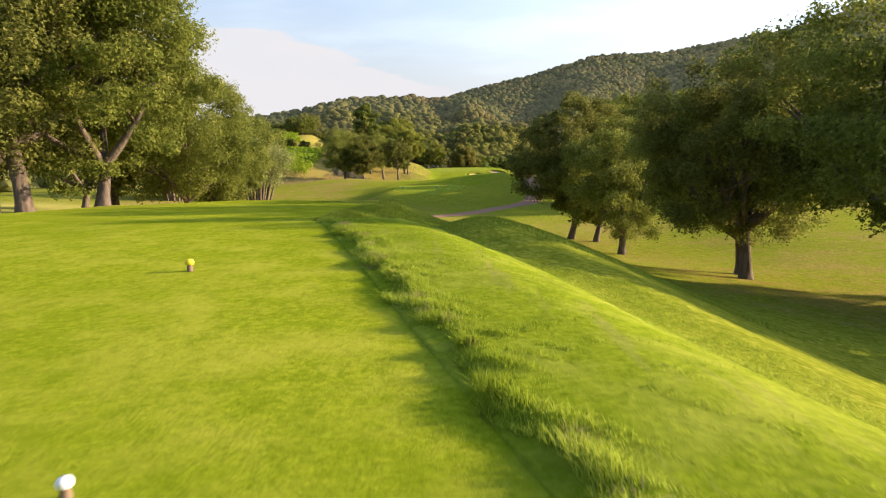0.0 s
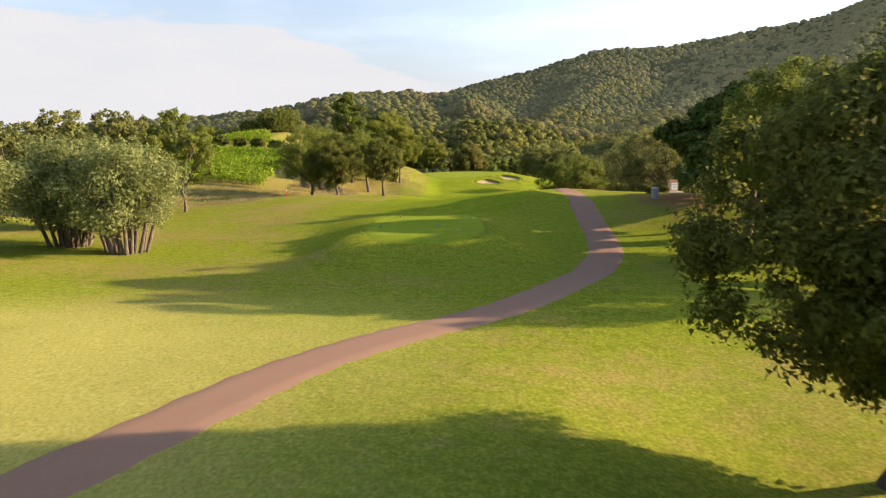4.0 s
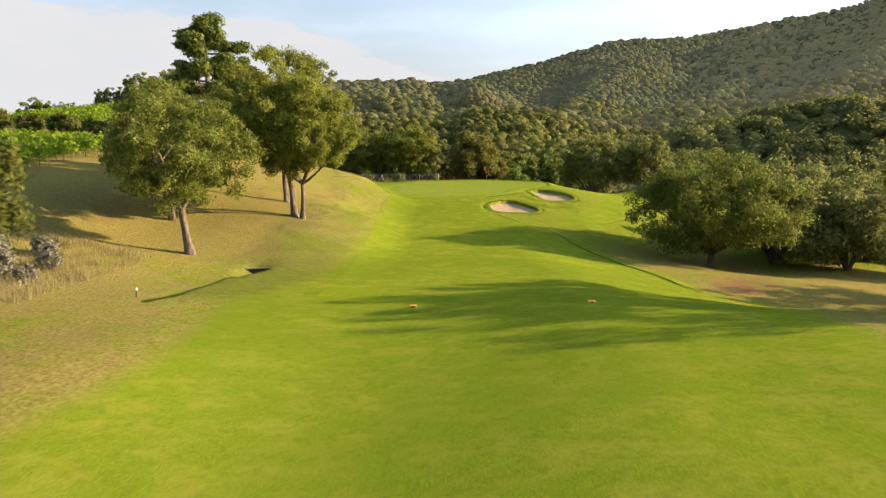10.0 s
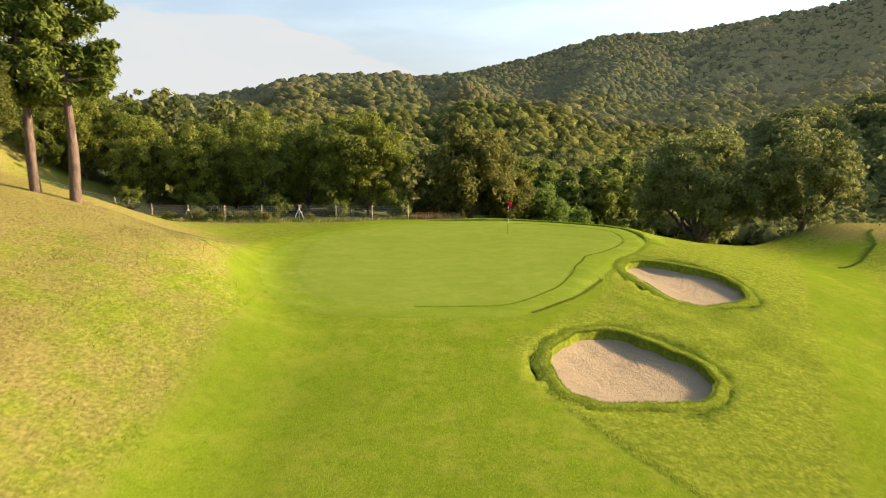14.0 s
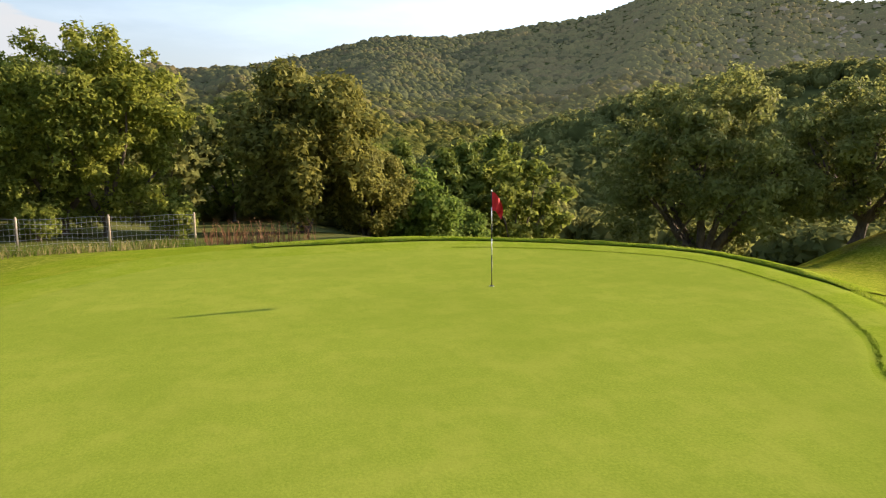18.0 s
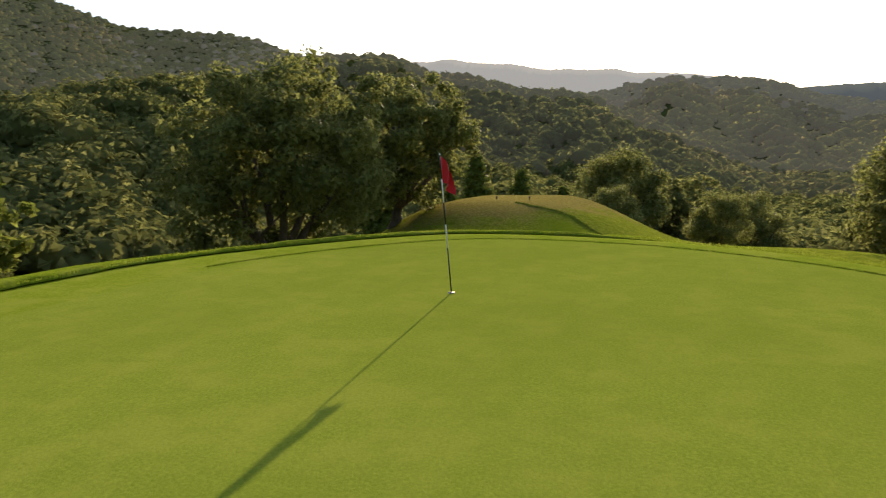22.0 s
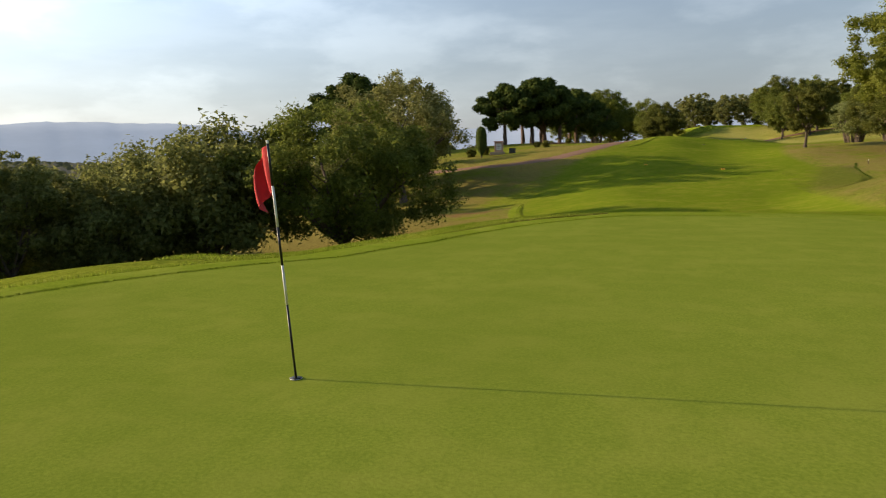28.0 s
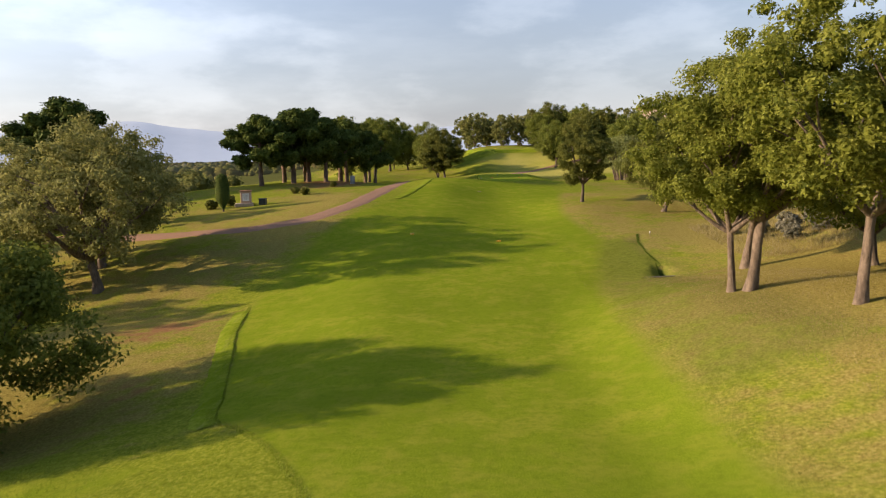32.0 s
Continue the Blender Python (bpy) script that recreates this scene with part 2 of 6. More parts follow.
def leaf_material(name, a, b, c, trans=0.25, patch=0.55, rough=0.7, spec=0.05):
    """Leaves: each leaf, each clump and each tree has its own shade."""
    n = Nodes(name, rough, spec)
    mid = n.noise(patch, 3, 0.6)
    f = n.math("ADD", n.math("MULTIPLY", n.island(), 0.55), n.math("MULTIPLY", n.ramp(mid, (0.33, (0, 0, 0)), (0.67, (1, 1, 1))), 0.45))
    col = n.ramp(f, (0.08, a), (0.5, b), (0.95, c))
    col = n.mix(n.math("MULTIPLY", n.rand(), 0.28), col, a)
    n.base(col)
    tr = n.node("BsdfTranslucent")
    n.link(col, tr.inputs["Color"])
    mx = n.node("MixShader")
    mx.inputs[0].default_value = trans
    n.link(n.bsdf.outputs[0], mx.inputs[1])
    n.link(tr.outputs[0], mx.inputs[2])
    n.link(mx.outputs[0], n.nt.nodes["Material Output"].inputs["Surface"])
    return n.mat


def hill_material(name, a, b, c, bare, haze_glow=None):
    """Woods on a far slope: each crown its own shade, wide stands of other trees and dry clearings; the last argument
    paints distant haze on as emission.
    """
    n = Nodes(name, 0.95, 0.0)
    stand = n.ramp(n.noise(0.013, 5, 0.65), (0.38, (0, 0, 0)), (0.62, (1, 1, 1)))
    f = n.math("ADD", n.math("MULTIPLY", n.island(), 0.42), n.math("MULTIPLY", stand, 0.58))
    col = n.ramp(f, (0.10, a), (0.5, b), (0.92, c))
    dry = n.ramp(n.noise(0.011, 5, 0.65), (0.50, (0, 0, 0)), (0.62, (1, 1, 1)))
    col = n.mix(n.math("MULTIPLY", dry, 0.7), col, bare)
    n.base(col)
    # even emission stands in for the haze before the woods
    if haze_glow:
        n.bsdf.inputs["Emission Color"].default_value = (*haze_glow, 1.0)
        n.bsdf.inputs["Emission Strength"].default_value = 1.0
    tr = n.node("BsdfTranslucent")
    n.link(col, tr.inputs["Color"])
    mx = n.node("MixShader")
    mx.inputs[0].default_value = 0.5
    n.link(n.bsdf.outputs[0], mx.inputs[1])
    n.link(tr.outputs[0], mx.inputs[2])
    n.link(mx.outputs[0], n.nt.nodes["Material Output"].inputs["Surface"])
    return n.mat


def bark_material(name, a, b):
    n = Nodes(name, 0.9, 0.1)
    f = n.noise(5.0, 6, 0.7, (1, 1, 0.35))
    n.bump(f, 1.0, 0.08)
    return n.base(n.ramp(f, (0.3, a), (0.7, b)))


def plain_material(name, colour, rough=0.6, metal=0.0, vary=0.15, scale=12.0):
    n = Nodes(name, rough, 0.4)
    n.bsdf.inputs["Metallic"].default_value = metal
    dark = tuple(v * (1 - 2 * vary) for v in colour)
    n.bump(n.noise(scale * 3), 0.15, 0.01)
    return n.base(n.ramp(n.noise(scale, 5), (0.3, dark), (0.7, colour)))


TURF = turf_material()
GREEN = mown_material("putting_turf", (0.138, 0.182, 0.019), (0.210, 0.258, 0.032), (0.256, 0.272, 0.044), 30.0, 0.3, 0.6)
COLLAR = mown_material("collar_turf", (0.125, 0.175, 0.012), (0.205, 0.255, 0.024), (0.235, 0.26, 0.04), 22.0, 0.5)
TEE = mown_material("tee_turf", (0.112, 0.156, 0.006), (0.238, 0.282, 0.016), (0.30, 0.308, 0.035), 17.0, 0.7)
STRIP = mown_material("uncut_turf", (0.088, 0.132, 0.006), (0.200, 0.252, 0.017), (0.265, 0.290, 0.042), 14.0, 0.9, 1.0, (0.20, 0.165, 0.075))
SAND = sand_material()
PATHM = path_material()
OAK = leaf_material("oak_leaves", (0.072, 0.084, 0.017), (0.142, 0.154, 0.032), (0.255, 0.250, 0.062), 0.5)
OAKL = leaf_material("bright_oak_leaves", (0.086, 0.110, 0.018), (0.168, 0.196, 0.034), (0.290, 0.310, 0.070), 0.5)
GOLDEN = leaf_material("golden_oak_leaves", (0.110, 0.130, 0.018), (0.215, 0.236, 0.036), (0.370, 0.385, 0.085), 0.55)
SLOPE_LEAF = leaf_material("dull_evergreen_leaves", (0.105, 0.120, 0.032), (0.200, 0.213, 0.059), (0.345, 0.348, 0.115), 0.5)
OLIVE = leaf_material("olive_grey_leaves", (0.130, 0.136, 0.038), (0.220, 0.220, 0.066), (0.340, 0.325, 0.120), 0.45)
WILLOWY = leaf_material("willowy_grey_green_leaves", (0.130, 0.155, 0.048), (0.225, 0.250, 0.080), (0.345, 0.365, 0.140), 0.5)
PINE = leaf_material("pine_needles", (0.042, 0.062, 0.013), (0.078, 0.108, 0.020), (0.145, 0.170, 0.035), 0.15)
YPINE = leaf_material("young_pine_needles", (0.075, 0.10, 0.018), (0.13, 0.16, 0.028), (0.22, 0.25, 0.05), 0.3)
VINE = leaf_material("vine_leaves", (0.13, 0.20, 0.010), (0.21, 0.30, 0.018), (0.30, 0.38, 0.04), 0.40)
WOODS = leaf_material("wood_leaves", (0.105, 0.118, 0.036), (0.185, 0.194, 0.060), (0.300, 0.290, 0.100), 0.48, 0.22, 0.95, 0.0)
FRESH = leaf_material("fresh_oak_leaves", (0.070, 0.112, 0.018), (0.140, 0.200, 0.033), (0.255, 0.320, 0.068), 0.5)
BRONZE = leaf_material("bronze_oak_leaves", (0.084, 0.084, 0.018), (0.172, 0.168, 0.036), (0.300, 0.285, 0.075), 0.45)
HILLS = hill_material("hill_scrub_leaves", (0.074, 0.092, 0.023), (0.142, 0.153, 0.038), (0.232, 0.222, 0.060), (0.185, 0.152, 0.058))
# from here on leaf tones with haze painted in as emission, strongest towards the sun
HILLS_SUNWARD = hill_material("sunward_hill_glow_leaves", (0.074, 0.092, 0.030), (0.142, 0.153, 0.050), (0.232, 0.222, 0.080), (0.185, 0.152, 0.070), (0.0260, 0.0250, 0.0215))
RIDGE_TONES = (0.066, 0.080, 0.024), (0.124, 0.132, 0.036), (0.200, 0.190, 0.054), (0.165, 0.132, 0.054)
RIDGE = hill_material("ridge_scrub_glow_leaves", *RIDGE_TONES, (0.0160, 0.0165, 0.0130))
RIDGE_HAZY = hill_material("hazy_ridge_glow_leaves", *RIDGE_TONES, (0.0375, 0.0375, 0.0260))
SUNWARD = hill_material("sunward_ridge_glow_leaves", *RIDGE_TONES, (0.0720, 0.0680, 0.0590))
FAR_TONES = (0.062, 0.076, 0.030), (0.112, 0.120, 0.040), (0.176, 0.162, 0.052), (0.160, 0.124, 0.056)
MOUNTAIN = hill_material("mountain_scrub_glow", *FAR_TONES, (0.0245, 0.0275, 0.0230))
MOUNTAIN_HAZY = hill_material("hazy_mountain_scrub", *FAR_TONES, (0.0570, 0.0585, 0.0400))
SUNFAR = hill_material("sunward_hill_glow_scrub", *FAR_TONES, (0.1020, 0.0980, 0.0890))
BLADE = leaf_material("grass_blades", (0.12, 0.17, 0.010), (0.20, 0.26, 0.022), (0.30, 0.33, 0.06), 0.5)
SHAGGY = leaf_material("shaggy_grass_blades", (0.17, 0.235, 0.013), (0.285, 0.365, 0.032), (0.43, 0.49, 0.09), 0.5)
DULL = leaf_material("dull_grass_blades", (0.095, 0.112, 0.014), (0.160, 0.172, 0.028), (0.255, 0.245, 0.062), 0.45)
WEED = leaf_material("weed_leaves", (0.05, 0.08, 0.010), (0.09, 0.13, 0.018), (0.16, 0.20, 0.03), 0.4)
STRAW = leaf_material("dry_grass_blades", (0.165, 0.132, 0.052), (0.265, 0.218, 0.092), (0.38, 0.32, 0.155), 0.3)
BARK = bark_material("cork_bark", (0.052, 0.040, 0.030), (0.165, 0.130, 0.096))
PALE = bark_material("pale_bark", (0.055, 0.043, 0.033), (0.215, 0.165, 0.12))
PINEBARK = bark_material("pine_bark", (0.065, 0.045, 0.033), (0.215, 0.150, 0.105))


# ---- the lie of the land ----
def smooth(a, b, v):
    u = np.clip((v - a) / (b - a), 0, 1)
    return u * u * (3 - 2 * u)


def hermite(xs, ys, v):
    """A smooth curve through the knots, level beyond its ends, with no overshoot."""
    xs, ys, v = np.asarray(xs, float), np.asarray(ys, float), np.clip(v, xs[0], xs[-1])
    d = np.diff(ys) / np.diff(xs)
    m = np.zeros(len(xs))
    same = d[:-1] * d[1:] > 0
    m[1:-1][same] = 2 * d[:-1][same] * d[1:][same] / (d[:-1] + d[1:])[same]
    k = np.clip(np.searchsorted(xs, v, side="right") - 1, 0, len(xs) - 2)
    h = xs[k + 1] - xs[k]
    u = (v - xs[k]) / h
    return ((1 + 2 * u) * (1 - u) ** 2 * ys[k] + u * (1 - u) ** 2 * h * m[k]
            + u * u * (3 - 2 * u) * ys[k + 1] + u * u * (u - 1) * h * m[k + 1])


# Long profiles of the hole: the line's x, then its heights at each y.
WEST = (-60, (-90, 0, 50, 100, 150, 185, 205, 260),
    (1, -1, -4, -4.5, -3.2, -1.6, 1.2, 2.6))
HIGH = (-42, (-90, 0, 50, 100, 128, 150, 187, 195, 205, 215, 230, 260),
    (0.5, -1.5, -4.5, -6, -6.2, -4.6, -3.0, -1.5, -0.3, 0.8, 1.5, 1.0))
VINEYARD = (-30, (-90, 0, 30, 60, 107, 128, 150, 187, 200, 215, 260),
    (0, -2, -3.2, -5.5, -7.2, -7, -5, -3.5, -2.5, -6, -8))
BANK = (-16, (-90, 0, 25, 38, 52, 80, 117, 128, 150, 166, 187, 197, 213, 240),
    (0.5, -1.9, -2.8, -4.8, -6.0, -7, -6.7, -7.8, -8.5, -6.8, -4.8, -5.6, -9.3, -10.5))
LEFT = (-8, (-90, 12, 24, 32, 38, 50, 75, 95, 123, 138, 150, 162, 175, 187, 200, 213, 240),
    (0.5, -1.7, -2.7, -4.6, -5.9, -6.3, -6.9, -6.6, -7.2, -8.7, -9.6, -8.3, -7.9, -6.5, -8.7, -9.5, -10.5))
MIDDLE = (0, (-90, 12, 24, 40, 52, 62, 74, 95, 100, 110, 137, 150, 160, 170, 177, 183, 209, 215, 240),
    (0, -1.5, -3, -5.6, -6.3, -6.8, -6.9, -6.6, -5.9, -6.8, -8.95, -10.1, -10.5, -10.4, -9.9, -9.05, -9, -9.7, -11.5))
RIGHT = (8, (-90, 12, 26, 40, 50, 62, 83, 95, 100, 116, 137, 150, 165, 178, 184, 209, 215, 240),
    (-2, -4.2, -5.3, -6.8, -7.1, -6.7, -7.3, -6.3, -5.2, -6.5, -8.6, -10.1, -10.6, -9.9, -9.1, -9, -9.8, -12))
EDGE = (15, (-90, 20, 29, 45, 83, 98, 104, 124, 137, 148, 165, 178, 185, 190, 196, 205, 214, 240),
    (-3, -5.6, -6.2, -7.2, -7.2, -6.0, -6.0, -6.9, -8.9, -10.9, -11.6, -10.6, -9.95, -9.55, -9.12, -9.15, -11.0, -14.5))
SLOPE = (25, (-90, 30, 70, 95, 118, 135, 150, 169, 185, 197, 209, 218, 240),
    (-4, -6.5, -6.7, -5.6, -7.1, -9.0, -12.4, -13, -12.0, -10.6, -10.9, -13.2, -16.5))
VALLEY_SIDE = (40, (-90, 60, 95, 118, 150, 175, 190, 200, 210, 225, 250),
    (-5, -7, -6.4, -8, -13.5, -14.5, -13.5, -12.2, -11.8, -15.0, -18))
VALLEY = (80, (-90, 60, 118, 170, 210, 260),
    (-9, -12, -13, -20, -19, -21))
PROFILES = (WEST, HIGH, VINEYARD, BANK, LEFT, MIDDLE, RIGHT, EDGE, SLOPE, VALLEY_SIDE, VALLEY)
LINES = np.array([p[0] for p in PROFILES], float)

# Skyline seen from the green: azimuth, elevation in degrees, distance of the crest.
SKYLINE = (
    (-180, -170, -163, -130, -90, -45, -31, -20, -12, -5, 0, 4, 9, 14, 19, 26, 30, 36, 41, 47, 53, 60, 66, 72, 80, 92, 103, 108, 124, 150, 180),
    (1.0, 2.9, 3.7, 2.5, 2.2, 1.8, 1.4, 1.4, 1.9, 2.9, 3.9, 4.9, 6.0, 7.1, 7.2, 8.1, 8.6, 10.3, 10.3, 8.6, 8.5, 6.7, 5.2, 3.6, 2.2, 1.5, 1.0, 0.4, 0.2, -0.6, 1.0),
    (420, 420, 420, 400, 350, 400, 700, 1100, 1200, 1300, 1300, 1350, 1400, 1500, 1500, 1500, 1500, 1400, 1400, 1300, 1200, 1100, 1000, 950, 900, 850, 850, 850, 900, 700, 420),
)
HUB = (5.0, 190.0, -7.0)


# Nearer ridges in front of the mountain: distance from the green, azimuths, heights of their crests.
RIDGES = (
    (120, (14, 18, 22, 25, 33, 40, 46, 51, 55, 58.5, 64, 72, 85), (-17, -11, -8, -6.5, -2.6, 1.0, 2.6, 2.4, 0.0, -5.0, -9.0, -14, -26)),
    (330, (-34, -20, -10, 0, 7, 10, 15, 19, 24, 32), (-12, 1.0, 5.0, 6.5, 7.5, 5.0, -1.0, -9.0, -17, -28)),
    (350, (30, 36, 42, 48, 54, 59, 64.8, 69.5, 74, 78.3, 82.7, 88, 95), (-26, -12, 4, 16, 24, 33, 31.5, 27, 21.5, 17, 5, -8, -22)),
    (700, (-48, -31, -20, -15, -11, -7, 1.5, 4, 7, 9.6, 14, 20, 28), (-12, 16, 27, 34, 44, 51, 50, 37, 20, 14, 2, -14, -28)),
    (700, (64, 70, 74, 79, 83, 85.5, 89, 91, 96, 101.5, 103, 108, 116, 122), (-26, 8, 26, 41, 46, 49.5, 51, 52, 42, 24, 20, 1, -14, -28)),
)


def ridge(r, az, dist, azs, tops):
    """A rounded ridge that runs round the green at one distance: a long front, a shorter back."""
    top = hermite(azs, tops, az)
    wander = dist * (1 + 0.05 * np.sin(az * 0.31 + dist) + 0.025 * np.sin(az * 0.83 + 2.0))
    low = -16.0 if dist < 200 else -22.0 if dist < 500 else -34.0
    u = np.clip((r / wander - 0.3) / 0.72, 0, 1)
    front = low + (top - low) * (0.7 * u + 0.3 * smooth(0, 1, u))
    gully = 0.05 * (top - low) * np.sin(az * 0.9 + 0.02 * r) * np.sin(az * 0.37 + 1.1)
    back = top - np.maximum(r - wander, 0) * 0.32
    return np.where(r < wander, front, back) + gully * smooth(1.0, 0.7, r / wander)


def far_land(x, y):
    dx, dy = x - HUB[0], y - HUB[1]
    r, az = np.hypot(dx, dy), np.degrees(np.arctan2(dx, dy))
    el, crest = hermite(SKYLINE[0], SKYLINE[1], az), hermite(SKYLINE[0], SKYLINE[2], az)
    top = HUB[2] + np.tan(np.radians(el)) * crest - 4.0
    floor = -16.0 - 14 * smooth(20, 60, az) * (1 - smooth(125, 160, az))
    rise = np.clip((r - 90) / (crest - 90), 0, 4)
    spur = (1 - 2 * np.sqrt(0.02 + np.sin(az * 0.16 + 0.5 * np.sin(r * 0.004) + 0.9) ** 2)) * 0.6 + np.sin(az * 0.62 + 1.2 * np.sin(r * 0.005)) * 0.4
    body = np.clip(rise, 0, 1) * (1 - np.clip(rise, 0, 1)) * 4
    up = floor + (top - floor) * (np.where(rise < 1, rise ** 1.6, 1.0) + (0.030 + 0.030 * smooth(300, 900, r)) * spur * body)
    z = np.where(rise < 1, up, top - (rise - 1) * np.abs(top - floor) * 0.5)
    for dist, azs, tops in RIDGES:
        z = 2.5 * np.logaddexp(z / 2.5, ridge(r, az, dist, azs, tops) / 2.5)
    return z


def near_land(x, y):
    rows = np.stack([hermite(p[1], p[2], y) for p in PROFILES], -1)
    x = np.clip(x, LINES[0], LINES[-1])
    d = np.diff(rows, axis=-1) / np.diff(LINES)
    m = np.zeros_like(rows)
    a, b = d[..., :-1], d[..., 1:]
    with np.errstate(divide="ignore", invalid="ignore"):
        m[..., 1:-1] = np.where(a * b > 0, 2 * a * b / (a + b), 0)
    k = np.clip(np.searchsorted(LINES, x, side="right") - 1, 0, len(LINES) - 2)
    h = LINES[k + 1] - LINES[k]
    u = (x - LINES[k]) / h
    pick = lambda q, j: np.take_along_axis(q, j[..., None], -1)[..., 0]
    return ((1 + 2 * u) * (1 - u) ** 2 * pick(rows, k) + u * (1 - u) ** 2 * h * pick(m, k)
            + u * u * (3 - 2 * u) * pick(rows, k + 1) + u * u * (u - 1) * h * pick(m, k + 1))


def box(x, y, x0, x1, y0, y1, edge):
    """1 on a rounded rectangle, falling to 0 over the edge outside it."""
    dx, dy = np.maximum(np.maximum(x0 - x, x - x1), 0), np.maximum(np.maximum(y0 - y, y - y1), 0)
    return 1 - smooth(0, edge, np.hypot(dx, dy))


def blob(x, y, cx, cy, rx, ry):
    return np.exp(-(((x - cx) / rx) ** 2 + ((y - cy) / ry) ** 2))


def strip_edge(y):
    """The slanting left edge of the tall-grass strip beside the back tee."""
    return 0.66 - 0.262 * (y - 0.87)


def tee_side(y):
    """Top of the bank on the valley side of the back tee."""
    return strip_edge(np.minimum(y, 10.6)) + 0.9 - 1.35 * smooth(10.3, 11.6, y)


BUNKERS = ((9.4, 180.6, 2.45, 2.3, 0.2, 0.22), (14.9, 191.7, 2.3, 3.0, 0.45, 0.20))   # centre, half sizes, turn, depth


def bunker_range(x, y, b):
    c, s = math.cos(b[4]), math.sin(b[4])
    u, v = c * (x - b[0]) + s * (y - b[1]), -s * (x - b[0]) + c * (y - b[1])
    return np.hypot(u / b[2], v / b[3])


def ripples(x, y):
    """Soft humps of ground that was never levelled."""
    return (np.sin(x * 0.31 + 1.7 * np.sin(y * 0.13)) * np.sin(y * 0.23 + 0.6 + 1.3 * np.sin(x * 0.11))
            + 0.5 * np.sin(x * 0.71 + y * 0.37) * np.sin(y * 0.57 - x * 0.29))


def drain(y):
    """Middle line of the narrow open drain."""
    return np.interp(y, (136, 140, 143, 146, 150), (-9.6, -8.75, -8.6, -8.65, -8.1))


def land(x, y):
    x, y = np.asarray(x, float), np.asarray(y, float)
    n = near_land(x, y)
    w = np.maximum(smooth(45, 110, np.abs(x - 5)), np.maximum(smooth(225, 270, y), smooth(-70, -130, y)))
    z = n * (1 - w) + far_land(x, y) * w
    # back tee: level, falling a little to its front, with a steep rounded bank on the valley side
    level = -1.42 - 0.92 * smooth(8, 27, y)
    q = np.hypot(np.maximum(x - tee_side(y), 0), 0.8 * np.maximum(y - 25.2, 0))
    bank = level - np.where(q < 1.5, 0.5 * q * q / 3.0, 0.5 * (q - 0.75))
    n = z - 1.2 * (1 - smooth(0.5, 4.0, q))
    top = bank + 0.3 * np.logaddexp(0, np.clip((n - bank) / 0.3, -40, 40))
    z = z + (top - z) * box(x, y, -12.5, 200, -30, 200, 3.0) * (1 - smooth(32, 44, y))
    # the fairway's shoulder stands as a low brow above the valley side
    z = z + 0.75 * blob(x, y, 26.0, 156.0, 7.0, 5.0) - 0.6 * blob(x, y, 27.0, 169.0, 6.0, 5.0)
    # open drain beside the fairway
    dx = x - drain(y)
    z = z - (0.12 + 0.42 * smooth(145.5, 148.5, y)) * np.exp(-(dx / (0.22 + 0.3 * smooth(147, 149.5, y))) ** 2) * smooth(137, 139, y) * (1 - smooth(150.2, 150.8, y))
    # middle tee on its mound
    t = box(x, y, -4.9, 2.1, 76.0, 88.8, 5.5)
    z = z + (-5.62 - 0.028 * (y - 74) - z) * t
    # forward tee on a knoll across the swale
    t = box(x, y, 33.4, 38.8, 206.4, 210.4, 7.6)
    z = z + (-9.62 - z) * t
    # the bunker beside the green lies in a face that tilts to the south-west
    z = z - 0.32 * blob(x, y, 13.6, 188.9, 2.4, 2.2)
    # putting surface
    t = 1 - smooth(1.05, 1.42, green_range(x, y))
    z = z + (-9.0 - z) * t
    return z + 0.05 * ripples(x, y) * (1 - t) * smooth(4, 9, np.abs(x - 1))


GREEN_C = (5.6, 196.4)
GREEN_AZ = (-180, -150, -125, -95, -70, -40, -20, 0, 20, 45, 65, 85, 105, 125, 145, 165, 180)
GREEN_R = (10.9, 11.6, 9.9, 8.9, 9.6, 10.9, 11.8, 11.4, 11.6, 11.5, 9.6, 7.1, 5.5, 5.65, 6.8, 9.1, 10.9)


def green_range(x, y):
    """1 on the edge of the green, less inside it."""
    az = np.degrees(np.arctan2(x - GREEN_C[0], y - GREEN_C[1]))
    return np.hypot(x - GREEN_C[0], y - GREEN_C[1]) / hermite(GREEN_AZ, GREEN_R, az)


def fairway(y):
    """Left and right edges of the mown way."""
    return (hermite((92, 97, 108, 120, 128, 138, 148, 160, 166, 174, 186), (-1, -5.5, -6.5, -5.0, -4.6, -5.7, -4.0, -2.9, -3.0, -2.9, -2.6), y),
            hermite((92, 97, 100, 108, 112, 116, 119, 128, 138, 148, 155, 160, 164, 167, 170, 171.7, 175.2, 180.5, 186), (2, 6.6, 7.9, 9.0, 9.65, 10.2, 10.8, 14.2, 16.4, 17.4, 16.5, 15.2, 14.1, 13.2, 12.4, 10.9, 8.5, 6.2, 5.5), y))


def ground_height(x, y):
    """The sheet itself: the land with hollows under the bunkers."""
    z = land(x, y)
    for b in BUNKERS:
        z = z - 1.6 * (1 - smooth(1.0, 1.12, bunker_range(x, y, b)))
    return z


